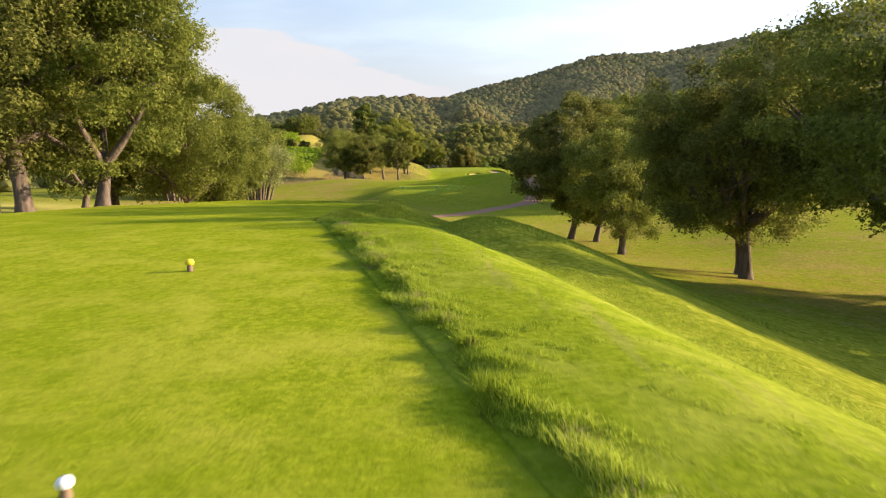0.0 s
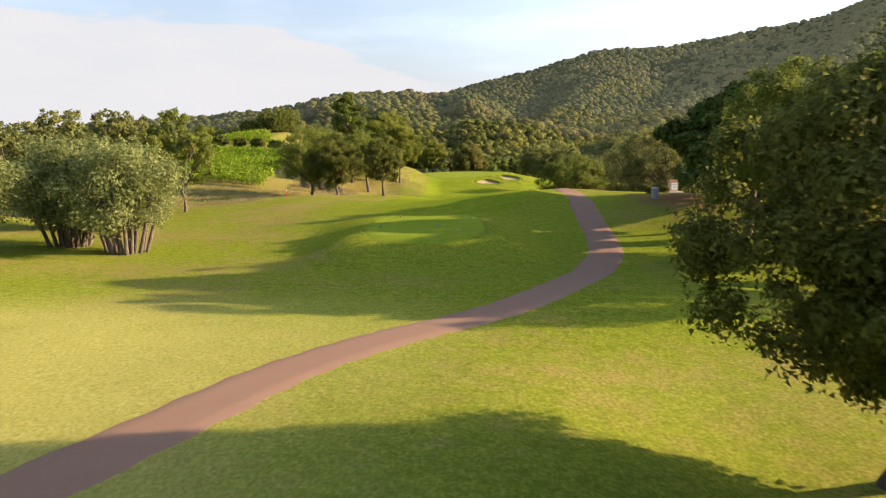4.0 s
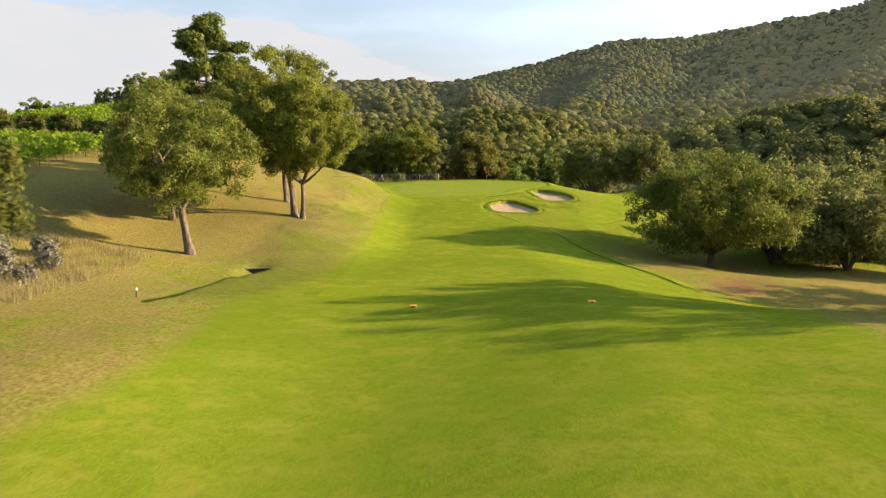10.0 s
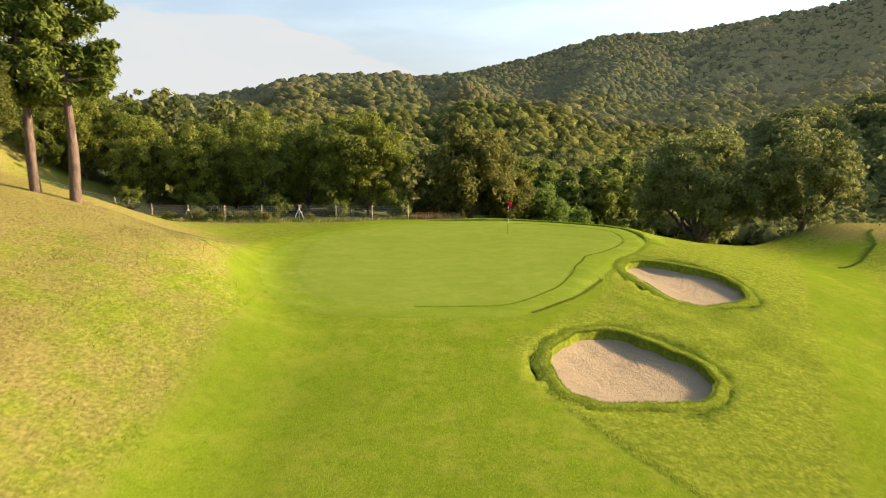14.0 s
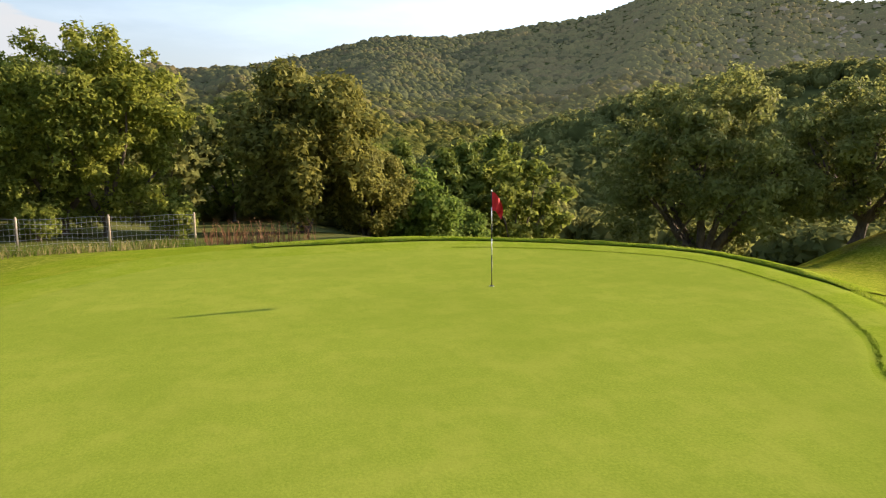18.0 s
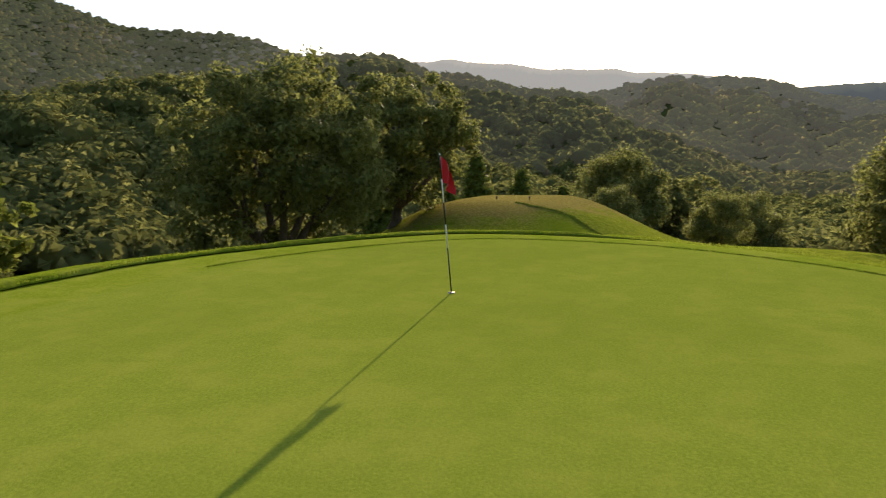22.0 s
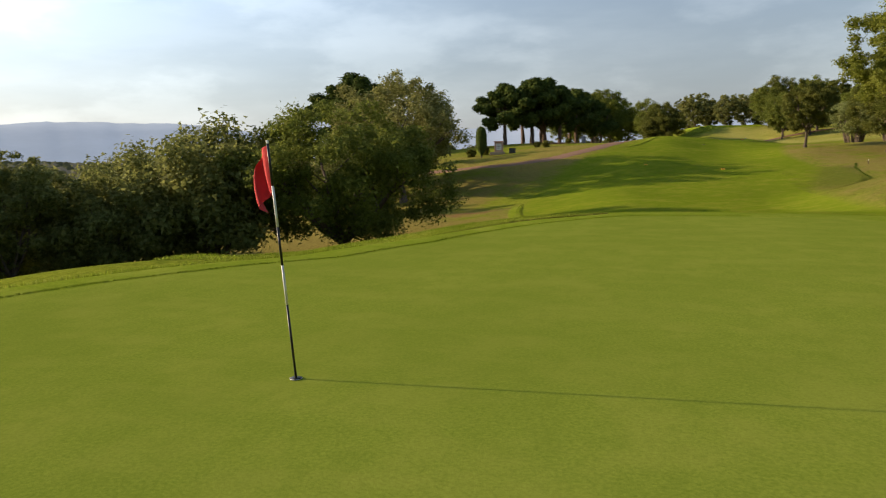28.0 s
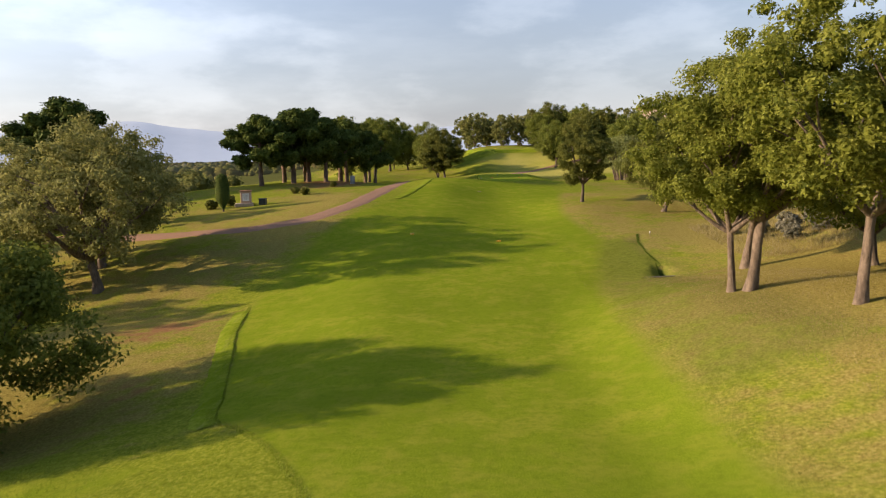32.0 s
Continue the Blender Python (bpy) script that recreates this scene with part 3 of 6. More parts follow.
# ---- mesh helpers ----
def mesh_object(name, verts, faces, material, parent=None, label="", shade=True):
    me = bpy.data.meshes.new(name)
    verts, faces = np.asarray(verts, np.float32), np.asarray(faces, np.int32)
    me.vertices.add(len(verts))
    me.vertices.foreach_set("co", verts.ravel())
    k = faces.shape[1]
    me.loops.add(faces.size)
    me.loops.foreach_set("vertex_index", faces.ravel())
    me.polygons.add(len(faces))
    me.polygons.foreach_set("loop_start", np.arange(0, faces.size, k, dtype=np.int32))
    me.polygons.foreach_set("use_smooth", np.full(len(faces), shade))
    me.update(calc_edges=True)
    me.validate()
    me.materials.append(material)
    ob = new(name, me)
    if parent is not None:
        ob.parent = parent
    if label:
        tagged(ob, label)
    return ob


def part(name, bm, material, parent, label=""):
    me = bpy.data.meshes.new(name)
    bm.to_mesh(me)
    bm.free()
    me.materials.append(material)
    ob = new(name, me)
    ob.parent = parent
    if label:
        tagged(ob, label)
    return ob


def empty(name, label, category, group="", kind=""):
    return tagged(new(name), label, category, group, kind)


def grid_faces(nu, nv):
    i = np.arange(nu - 1)[:, None] * nv + np.arange(nv - 1)[None]
    return np.stack([i, i + nv, i + nv + 1, i + 1], -1).reshape(-1, 4)


def set_values(ob, **values):
    for k, v in values.items():
        a = ob.data.attributes.new(k, "FLOAT", "POINT")
        a.data.foreach_set("value", np.asarray(v, np.float32).ravel())


def at(x, y, lift=0.0):
    return float(land(x, y)) + lift


# ---- ground ----
def spread(lo, hi, step, far, grow):
    mid = list(np.arange(lo, hi + 1e-6, step))
    for sign in (1, -1):
        v, s = (hi, step) if sign > 0 else (lo, step)
        more = []
        while abs(v) < far:
            s *= grow
            v += sign * s
            more.append(v)
        mid = mid + more if sign > 0 else more[::-1] + mid
    return np.array(mid)


def turf_values(x, y):
    left, right = fairway(y)
    soft = 1.8 * smooth(118, 124, y) * smooth(153, 147, y)   # no clean edge where the way widens
    edge = np.minimum(smooth(-2.2, 1.6, x - left), smooth(-0.25 - soft, 0.25 + soft, right - x))
    mow = edge * smooth(92.5, 96, y) * smooth(190, 186, y)
    mow = np.maximum(mow, smooth(1.38, 1.22, green_range(x, y)) * (y > 180))
    mow = np.maximum(mow, 0.75 * smooth(2.6, 1.6, np.abs(x - 19.6 - 0.46 * (y - 185))) * box(x, y, 10, 32, 176, 204, 4))
    dry = np.full_like(x, 0.40)
    dry = dry + 0.14 * smooth(-8, -14, x) * smooth(60, 90, y) + 0.14 * smooth(-10, -14, x) * smooth(110, 118, y) + 0.40 * smooth(-4.6, -9.0, x) * smooth(148, 162, y) * smooth(204, 194, y)
    dry = dry - 0.25 * smooth(-8.5, -6, x) * box(x, y, -8, 0, 128, 152, 6) + 0.22 * smooth(-7.5, -9.5, x) * smooth(128, 136, y) * smooth(170, 160, y) + 0.30 * box(x, y, -9, -6, 112, 134, 3) + 0.55 * blob(x, y, -4.6, 126.0, 2.0, 3.0)
    dry = dry + 0.25 * blob(x, y, 19, 120, 6, 12) + 0.20 * smooth(17, 21, x) * smooth(110, 140, y) * smooth(180, 170, y) + 0.22 * smooth(14.5, 16.5, x) * smooth(148, 154, y) * smooth(174, 168, y) + 0.25 * blob(x, y, 19, 134, 4, 5)
    dry = dry + 0.35 * blob(x, y, -12, 48, 12, 10) - 0.3 * blob(x, y, 4, 100, 9, 60) - 0.50 * blob(x, y, 13, 187, 11, 13)
    dry = dry - 0.35 * blob(x, y, 6, 212, 22, 9) + 1.6 * blob(x, y, 36, 208.3, 5.0, 4.4) - 0.45 * blob(x, y, 29, 204, 8, 9) - 0.35 * blob(x, y, 3, 10, 8, 16) - 0.16 * blob(x, y, 0, 76, 18, 17) - 0.32 * box(x, y, -10, -5, 96, 111, 4) - 0.25 * blob(x, y, 5, 88, 9, 12) + 0.2 * blob(x, y, 0, 69, 10, 5) - 0.45 * blob(x, y, 19, 200, 9, 12) - 0.40 * blob(x, y, 22, 184, 8, 9) - 0.45 * blob(x, y, -38, 198, 16, 10)
    soil = 0.9 * blob(x, y, 22, 98, 7, 12) + 0.5 * blob(x, y, -20, 158, 6, 18) + 0.75 * blob(x, y, 21.5, 154, 4.5, 3.5) + 0.5 * blob(x, y, 19.0, 163.5, 3.2, 4.0) + 0.45 * blob(x, y, 11, 25, 5, 6) + 0.45 * np.exp(-((x - drain(y)) / 0.7) ** 2) * smooth(144.5, 146.5, y) * smooth(151.2, 150.4, y)
    scrub = np.maximum(smooth(40, 62, np.abs(x - 4)), np.maximum(smooth(213.2, 216.5, y), smooth(-30, -60, y) * smooth(6, 14, np.abs(x + 2))))
    scrub = scrub * (1 - box(x, y, -80, -20, 125, 225, 12)) * (1 - box(x, y, -70, -20, -30, 125, 10) * 0.8)
    # dark weedy rough at the foot of the bank
    scrub = np.maximum(scrub, 0.42 * box(x, y, -8.0, -4.6, 140, 170, 2.6) * (1 - mow))
    # open straw-yellow meadow between the first tee and the mound, its sunlit glow painted in as paler grass
    pale = 0.88 * box(x, y, -34, -6, 30, 58, 9) + 0.12 * box(x, y, 4, 10, 30, 52, 5)
    return mow, np.clip(dry, 0, 1), np.clip(soil, 0, 1), scrub, np.clip(pale, 0, 1)


SHEET = []


def sheet_height(x, y):
    """Height of the ground sheet itself, between its own corners."""
    xs, ys, z = SHEET[0]
    i = np.clip(np.searchsorted(xs, x) - 1, 0, len(xs) - 2)
    j = np.clip(np.searchsorted(ys, y) - 1, 0, len(ys) - 2)
    u, v = np.clip((x - xs[i]) / (xs[i + 1] - xs[i]), 0, 1), np.clip((y - ys[j]) / (ys[j + 1] - ys[j]), 0, 1)
    return (z[i, j] * (1 - u) + z[i + 1, j] * u) * (1 - v) + (z[i, j + 1] * (1 - u) + z[i + 1, j + 1] * u) * v


def build_ground():
    xs = spread(-14, 22, 0.4, 2600, 1.04)
    ys = spread(-12, 216, 0.5, 2600, 1.04)
    gx, gy = np.meshgrid(xs, ys, indexing="ij")
    z = ground_height(gx, gy)
    SHEET.append((xs, ys, z))
    ob = mesh_object("ground", np.stack([gx, gy, z], -1).reshape(-1, 3), grid_faces(len(xs), len(ys)), TURF)
    mow, dry, soil, scrub, pale = turf_values(gx, gy)
    set_values(ob, mow=mow, dry=dry, soil=soil, scrub=scrub, pale=pale)
    return tagged(ob, "rolling grassy golf course ground with dry and green rough", "ground", kind="structure")


build_ground()


def disc_patch(name, ring, material, lift, rings=24, low=0.0):
    """A sheet that follows the land inside a closed outline about its middle; low: how far its rim is tucked down."""
    ring = np.asarray(ring)
    c = ring.mean(0)
    f = np.linspace(0, 1, rings + 1)[1:]
    pts = (c + f[:, None, None] * (ring - c)[None]).reshape(-1, 2)
    pts = np.vstack([pts, c])
    z = land(pts[:, 0], pts[:, 1]) + lift
    n = len(ring)
    z[(rings - 1) * n: rings * n] -= low
    quads = [((r * n + i), (r * n + (i + 1) % n), ((r + 1) * n + (i + 1) % n), ((r + 1) * n + i)) for r in range(rings - 1) for i in range(n)]
    tris = [(i, (i + 1) % n, len(pts) - 1, len(pts) - 1) for i in range(n)]
    me = bpy.data.meshes.new(name)
    me.from_pydata(np.column_stack([pts, z]).tolist(), [], [q for q in quads] + [t[:3] for t in tris])
    me.materials.append(material)
    for p in me.polygons:
        p.use_smooth = True
    bm = bmesh.new()
    bm.from_mesh(me)
    bmesh.ops.recalc_face_normals(bm, faces=bm.faces)
    if sum(f.normal.z for f in bm.faces) < 0:
        bmesh.ops.reverse_faces(bm, faces=bm.faces)
    bm.to_mesh(me)
    bm.free()
    return new(name, me)


def round_box(cx, cy, hx, hy, corner, turn=0.0, n=72):
    a = np.linspace(0, 2 * np.pi, n, endpoint=False)
    p = 2.0 / corner
    x, y = hx * np.sign(np.cos(a)) * np.abs(np.cos(a)) ** p, hy * np.sign(np.sin(a)) * np.abs(np.sin(a)) ** p
    c, s = math.cos(turn), math.sin(turn)
    return np.column_stack([cx + c * x - s * y, cy + s * x + c * y])


def green_ring(out, n=180):
    az = np.linspace(-180, 180, n, endpoint=False)
    r = hermite(GREEN_AZ, GREEN_R, az) + out
    return np.column_stack([GREEN_C[0] + r * np.sin(np.radians(az)), GREEN_C[1] + r * np.cos(np.radians(az))])


tagged(disc_patch("collar", green_ring(1.7), COLLAR, 0.03, 30, 0.04), "strip of short bright green grass round the putting green", "collar", kind="structure")
tagged(disc_patch("putting_green", green_ring(0.0), GREEN, 0.04, 40, 0.016), "smooth closely mown putting green", "putting green", kind="structure")
tagged(disc_patch("middle_tee", round_box(-1.4, 82.3, 3.95, 8.3, 3.6), COLLAR, 0.04, 22, 0.045), "mown rectangular tee box with rounded corners on a mound", "tee box", kind="structure")


def back_tee():
    ys = np.arange(-14, 25.4, 0.3)
    f = np.linspace(0, 1, 30)
    left = -12.0 + 3.0 * np.clip((ys - 21.7) / 3.6, 0, 1) ** 2.5
    right = strip_edge(np.minimum(ys, 10.6)) - 0.35 * smooth(10.2, 11.4, ys) - 3.0 * np.clip((ys - 19.6) / 5.7, 0, 1) ** 2.2
    gx = left[:, None] + f[None] * (right - left)[:, None]
    gy = np.repeat(ys[:, None], 30, 1)
    z = land(gx, gy) + 0.03
    return mesh_object("back_tee", np.stack([gx, gy, z], -1).reshape(-1, 3), grid_faces(len(ys), 30)[:, ::-1], TEE)


def strip_rise(x, y):
    """The uncut strip stands a hand's breadth over the tee."""
    u = x - strip_edge(y) - 0.04 * np.sin(y * 2.7) - 0.03 * np.sin(y * 7.1)
    return land(x, y) + (0.080 + 0.018 * np.sin(y * 3.3 + 2 * np.sin(y * 1.1))) * smooth(0.0, 0.22, u) * (1 - smooth(1.0, 3.4, u)) * (1 - smooth(10.1, 10.9, y + 0.15 * (u - 1) ** 2))


def uncut_strip():
    ys = np.arange(-8, 11.3, 0.12)
    u = np.r_[np.linspace(-0.08, 0.3, 12), np.linspace(0.36, 3.6, 26)]
    gy = np.repeat(ys[:, None], len(u), 1)
    gx = strip_edge(gy) + u[None]
    z = strip_rise(gx, gy) + 0.045 + 0.012 * np.sin(gx * 19 + gy * 7) * np.sin(gy * 17) - 0.10 * smooth(2.8, 3.6, u)[None] - 0.06 * smooth(10.8, 11.2, gy)
    z[:, 0] -= 0.06
    return mesh_object("uncut_strip", np.stack([gx, gy, z], -1).reshape(-1, 3), grid_faces(len(ys), len(u))[:, ::-1], STRIP)


def rough_step(name, line, height, width, label):
    """A low step where the mower stops: a steep edge along the line, then a back that fades into the ground on its right."""
    line = np.asarray(line, float)
    d = np.gradient(line, axis=0)
    d /= np.linalg.norm(d, axis=1)[:, None]
    side = np.column_stack([d[:, 1], -d[:, 0]])
    s = np.r_[0, np.cumsum(np.hypot(*np.diff(line, axis=0).T))]
    ragged = 0.03 * np.sin(s * 2.9) + 0.02 * np.sin(s * 7.3 + 1)
    across = np.array([0.0, 0.015, 0.05, 0.14, 0.35, 0.65, 1.0])
    rise = np.array([-0.06, 0.72, 0.95, 1.0, 0.75, 0.35, -0.35])
    u = across[None] * width + ragged[:, None]
    gx, gy = line[:, 0, None] + u * side[:, 0, None], line[:, 1, None] + u * side[:, 1, None]
    swell = (0.8 + 0.25 * np.sin(s * 0.9) + 0.12 * np.sin(s * 4.1)) * smooth(0, 2.5, s) * smooth(0, 2.5, s[-1] - s)
    z = land(gx, gy) + 0.03 + height * rise[None] * swell[:, None]
    z[:, -1] = land(gx[:, -1], gy[:, -1]) - 0.04
    ob = mesh_object(name, np.stack([gx, gy, z], -1).reshape(-1, 3), grid_faces(len(line), len(across))[:, ::-1], STRIP)
    STEPS.append((line + side * 0.12, height))
    return tagged(ob, label, "rough", kind="structure")


STEPS = []
turn = green_ring(1.66, 360)   # one point for each degree from south, clockwise
rough_step("rough_step_green", turn[170:252][::-1], 0.10, 1.5, "step of longer grass round the back of the putting green")
for fy in (np.arange(103, 120, 0.4), np.arange(151, 171, 0.4)):
    rough_step("rough_step_fairway", np.column_stack([fairway(fy)[1] + 0.05, fy]), 0.038, 1.1, "step of longer grass along the mown fairway")


tagged(uncut_strip(), "raised strip of uncut grass beside the tee", "rough", kind="structure")
tagged(back_tee(), "bright green closely mown back tee", "tee box", kind="structure")


def curve_points(pts, step):
    """Evenly spaced points on a smooth line through the given ones."""
    pts = np.asarray(pts, float)
    s = np.r_[0, np.cumsum(np.hypot(*np.diff(pts, axis=0).T))]
    u = np.arange(0, s[-1], step)
    fine = [np.interp(u, s, pts[:, k]) for k in (0, 1)]
    k = max(3, int(6 / step)) | 1
    pad = k // 2
    ker = np.hanning(k + 2)[1:-1]
    ker /= ker.sum()
    sm = [np.convolve(np.pad(c, pad, mode="reflect", reflect_type="odd"), ker, "valid") for c in fine]
    return np.column_stack(sm)


def lane(name, pts, width, material, lift):
    c = curve_points(pts, 0.6)
    d = np.gradient(c, axis=0)
    d /= np.linalg.norm(d, axis=1)[:, None]
    side = np.column_stack([d[:, 1], -d[:, 0]])
    f = np.linspace(-0.5, 0.5, 8)
    g = c[:, None] + f[None, :, None] * width * side[:, None]
    wob = 0.06 * np.sin(c[:, 0] * 3.1 + c[:, 1] * 2.3)
    g = g + (np.abs(f) > 0.49)[None, :, None] * np.sign(f)[None, :, None] * wob[:, None, None] * side[:, None]
    edge = np.where(np.abs(f) > 0.49, -0.05, 0.0)
    z = land(g[..., 0], g[..., 1]) + lift + edge[None]
    return mesh_object(name, np.concatenate([g, z[..., None]], -1).reshape(-1, 3), grid_faces(len(c), 8)[:, ::-1], material)


CART = ((-40, 22), (-30, 30), (-22, 34.2), (-16.4, 37.6), (-12.9, 39.8), (-10.7, 41.8), (-8.9, 44.2), (-6.9, 48.2), (-4.8, 53), (-2.2, 56.6), (3.2, 62.3), (7.4, 68.6), (10, 76.5), (11.4, 84.3),
        (12.3, 96), (13.2, 105), (14.0, 114), (15, 124), (18, 130), (24, 131.8), (32, 130), (45, 126), (70, 118))
tagged(lane("cart_path", CART, 2.15, PATHM, 0.05), "winding reddish gravel cart path", "path", kind="structure")


def bunker(b, label, back=0.18):
    """Sand in a tilted bowl that faces the tee, under an uneven turf lip."""
    n = 96
    a = np.linspace(0, 2 * np.pi, n, endpoint=False)
    c, s = math.cos(b[4]), math.sin(b[4])
    wob = 1 + 0.07 * np.sin(3 * a + b[0]) + 0.035 * np.sin(5 * a + 1) + 0.012 * np.sin(11 * a) + 0.010 * np.sin(17 * a + 2)

    def spot(g):
        u, v = g * b[2] * np.cos(a) * wob, g * b[3] * np.sin(a) * wob
        return b[0] + c * u - s * v, b[1] + s * u + c * v

    # how high the lip stands over the sand: low in front, high behind and on the sunny side
    wall = 0.10 + back * np.clip(0.5 + 0.5 * np.sin(a + b[4]), 0, 1) + 0.03 * np.clip(np.cos(a + b[4]), 0, 1)
    rx, ry = spot(np.ones(n))
    rim = land(rx, ry) - wall
    f = np.linspace(0, 1, 16)[1:]
    xs, ys = zip(*[spot(np.full(n, v)) for v in f])
    x, y = np.array(xs), np.array(ys)
    slope = np.linalg.lstsq(np.column_stack([rx - b[0], ry - b[1], np.ones(n)]), rim, rcond=None)[0]
    flat = slope[0] * (x - b[0]) + slope[1] * (y - b[1]) + slope[2]
    z = flat - b[5] * (1 - f[:, None] ** 2) + (rim - flat[-1])[None] * f[:, None] ** 3 + 0.02 * np.sin(x * 4.3) * np.sin(y * 3.7)
    verts = np.vstack([np.stack([x, y, z], -1).reshape(-1, 3), [[b[0], b[1], slope[2] - b[5]]]])
    faces = [(r * n + i, (r + 1) * n + i, (r + 1) * n + (i + 1) % n, r * n + (i + 1) % n) for r in range(14) for i in range(n)]
    faces += [(len(verts) - 1, i, (i + 1) % n) for i in range(n)]
    me = bpy.data.meshes.new("bunker_sand")
    me.from_pydata(verts.tolist(), [], faces)
    me.materials.append(SAND)
    for p in me.polygons:
        p.use_smooth = True
    ob = tagged(new("sand_bunker", me), label, "sand bunker", kind="structure")
    g = (0.97, 0.985, 0.995, 1.0, 1.05, 1.12, 1.24)
    rise = (0, 0, -0.05, 0.02, 0.05, 0.03, -0.05)
    xs, ys = zip(*[spot(np.full(n, v)) for v in g])
    x, y = np.array(xs), np.array(ys)
    z = land(x, y) + np.array(rise)[:, None]
    z[0], z[1] = z[3] - wall - 0.12, z[3] - wall * 0.75 - 0.02
    fc = np.array([(r * n + i, (r + 1) * n + i, (r + 1) * n + (i + 1) % n, r * n + (i + 1) % n) for r in range(6) for i in range(n)])
    mesh_object("turf_lip", np.stack([x, y, z], -1).reshape(-1, 3), fc, TURF, ob, "ragged turf lip")
    tuft = np.random.default_rng(int(b[0]))
    k = 9000
    ta, tg = tuft.uniform(0, 2 * np.pi, k), 0.985 + 0.24 * tuft.random(k) ** 1.8
    tw = np.interp(ta, a, wob, period=2 * np.pi)
    u, v = tg * b[2] * np.cos(ta) * tw, tg * b[3] * np.sin(ta) * tw
    LIP_SPOTS.append(np.column_stack([b[0] + c * u - s * v, b[1] + s * u + c * v]))
    return ob


LIP_SPOTS = []
bunker(BUNKERS[0], "kidney shaped pale sand bunker below the green")
bunker(BUNKERS[1], "long pale sand bunker beside the green", 0.20)


# ---- trees ----
def tube(path, radii, sides=8):
    """Rings of a tapered limb along a path."""
    path, radii = np.asarray(path, float), np.asarray(radii, float)
    d = np.gradient(path, axis=0)
    d /= np.linalg.norm(d, axis=1)[:, None] + 1e-9
    ref = np.array([0.31, 0.95, 0.05])
    u = np.cross(d, ref)
    u /= np.linalg.norm(u, axis=1)[:, None] + 1e-9
    v = np.cross(d, u)
    a = np.linspace(0, 2 * np.pi, sides, endpoint=False)
    rough = 1 + 0.10 * np.sin(3 * a[None] + path[:, 2:3] * 2.1) + 0.06 * np.sin(7 * a[None] + path[:, 2:3] * 5)
    p = path[:, None] + (radii[:, None] * rough)[..., None] * (np.cos(a)[None, :, None] * u[:, None] + np.sin(a)[None, :, None] * v[:, None])
    k = len(path)
    i = np.arange(k - 1)[:, None] * sides + np.arange(sides)[None]
    j = np.arange(k - 1)[:, None] * sides + (np.arange(sides)[None] + 1) % sides
    return p.reshape(-1, 3), np.stack([i, j, j + sides, i + sides], -1).reshape(-1, 4)


def join_tubes(tubes):
    vs, fs, n = [], [], 0
    for v, f in tubes:
        vs.append(v)
        fs.append(f + n)
        n += len(v)
    return np.vstack(vs), np.vstack(fs)


def leaves(rng, centres, radii, count, size, flat=0.8, up=0.35, long=1.5):
    """Small leaf sprays about the given middles: pointed triangles, most of them on the outside of each clump."""
    w = radii ** 2
    k = rng.choice(len(centres), count, p=w / w.sum())
    d = rng.normal(size=(count, 3))
    d[:, 2] += 0.25
    d /= np.linalg.norm(d, axis=1)[:, None]
    rad = rng.random(count) ** 0.36 * np.where(rng.random(count) < 0.14, 1.35, 1.0)
    wob = 1 + 0.34 * np.sin(7 * d[:, 0] + k) * np.sin(6 * d[:, 1] + 2 * k)
    p = centres[k] + d * (radii[k] * np.minimum(rad * wob, 1.4))[:, None] * np.array([1, 1, flat])
    n = d + rng.normal(size=(count, 3)) * 0.62 + np.array([0, 0, up])
    n /= np.linalg.norm(n, axis=1)[:, None]
    t = np.cross(n, rng.normal(size=(count, 3)))
    t /= np.linalg.norm(t, axis=1)[:, None] + 1e-9
    b = np.cross(n, t)
    s = size * (0.6 + 0.8 * rng.random(count))[:, None]
    q = np.stack([p + t * s * long * 0.6, p - t * s * long * 0.4 + b * s * 0.5, p - t * s * long * 0.4 - b * s * 0.5], 1)
    return q.reshape(-1, 3), np.arange(count * 3).reshape(-1, 3)


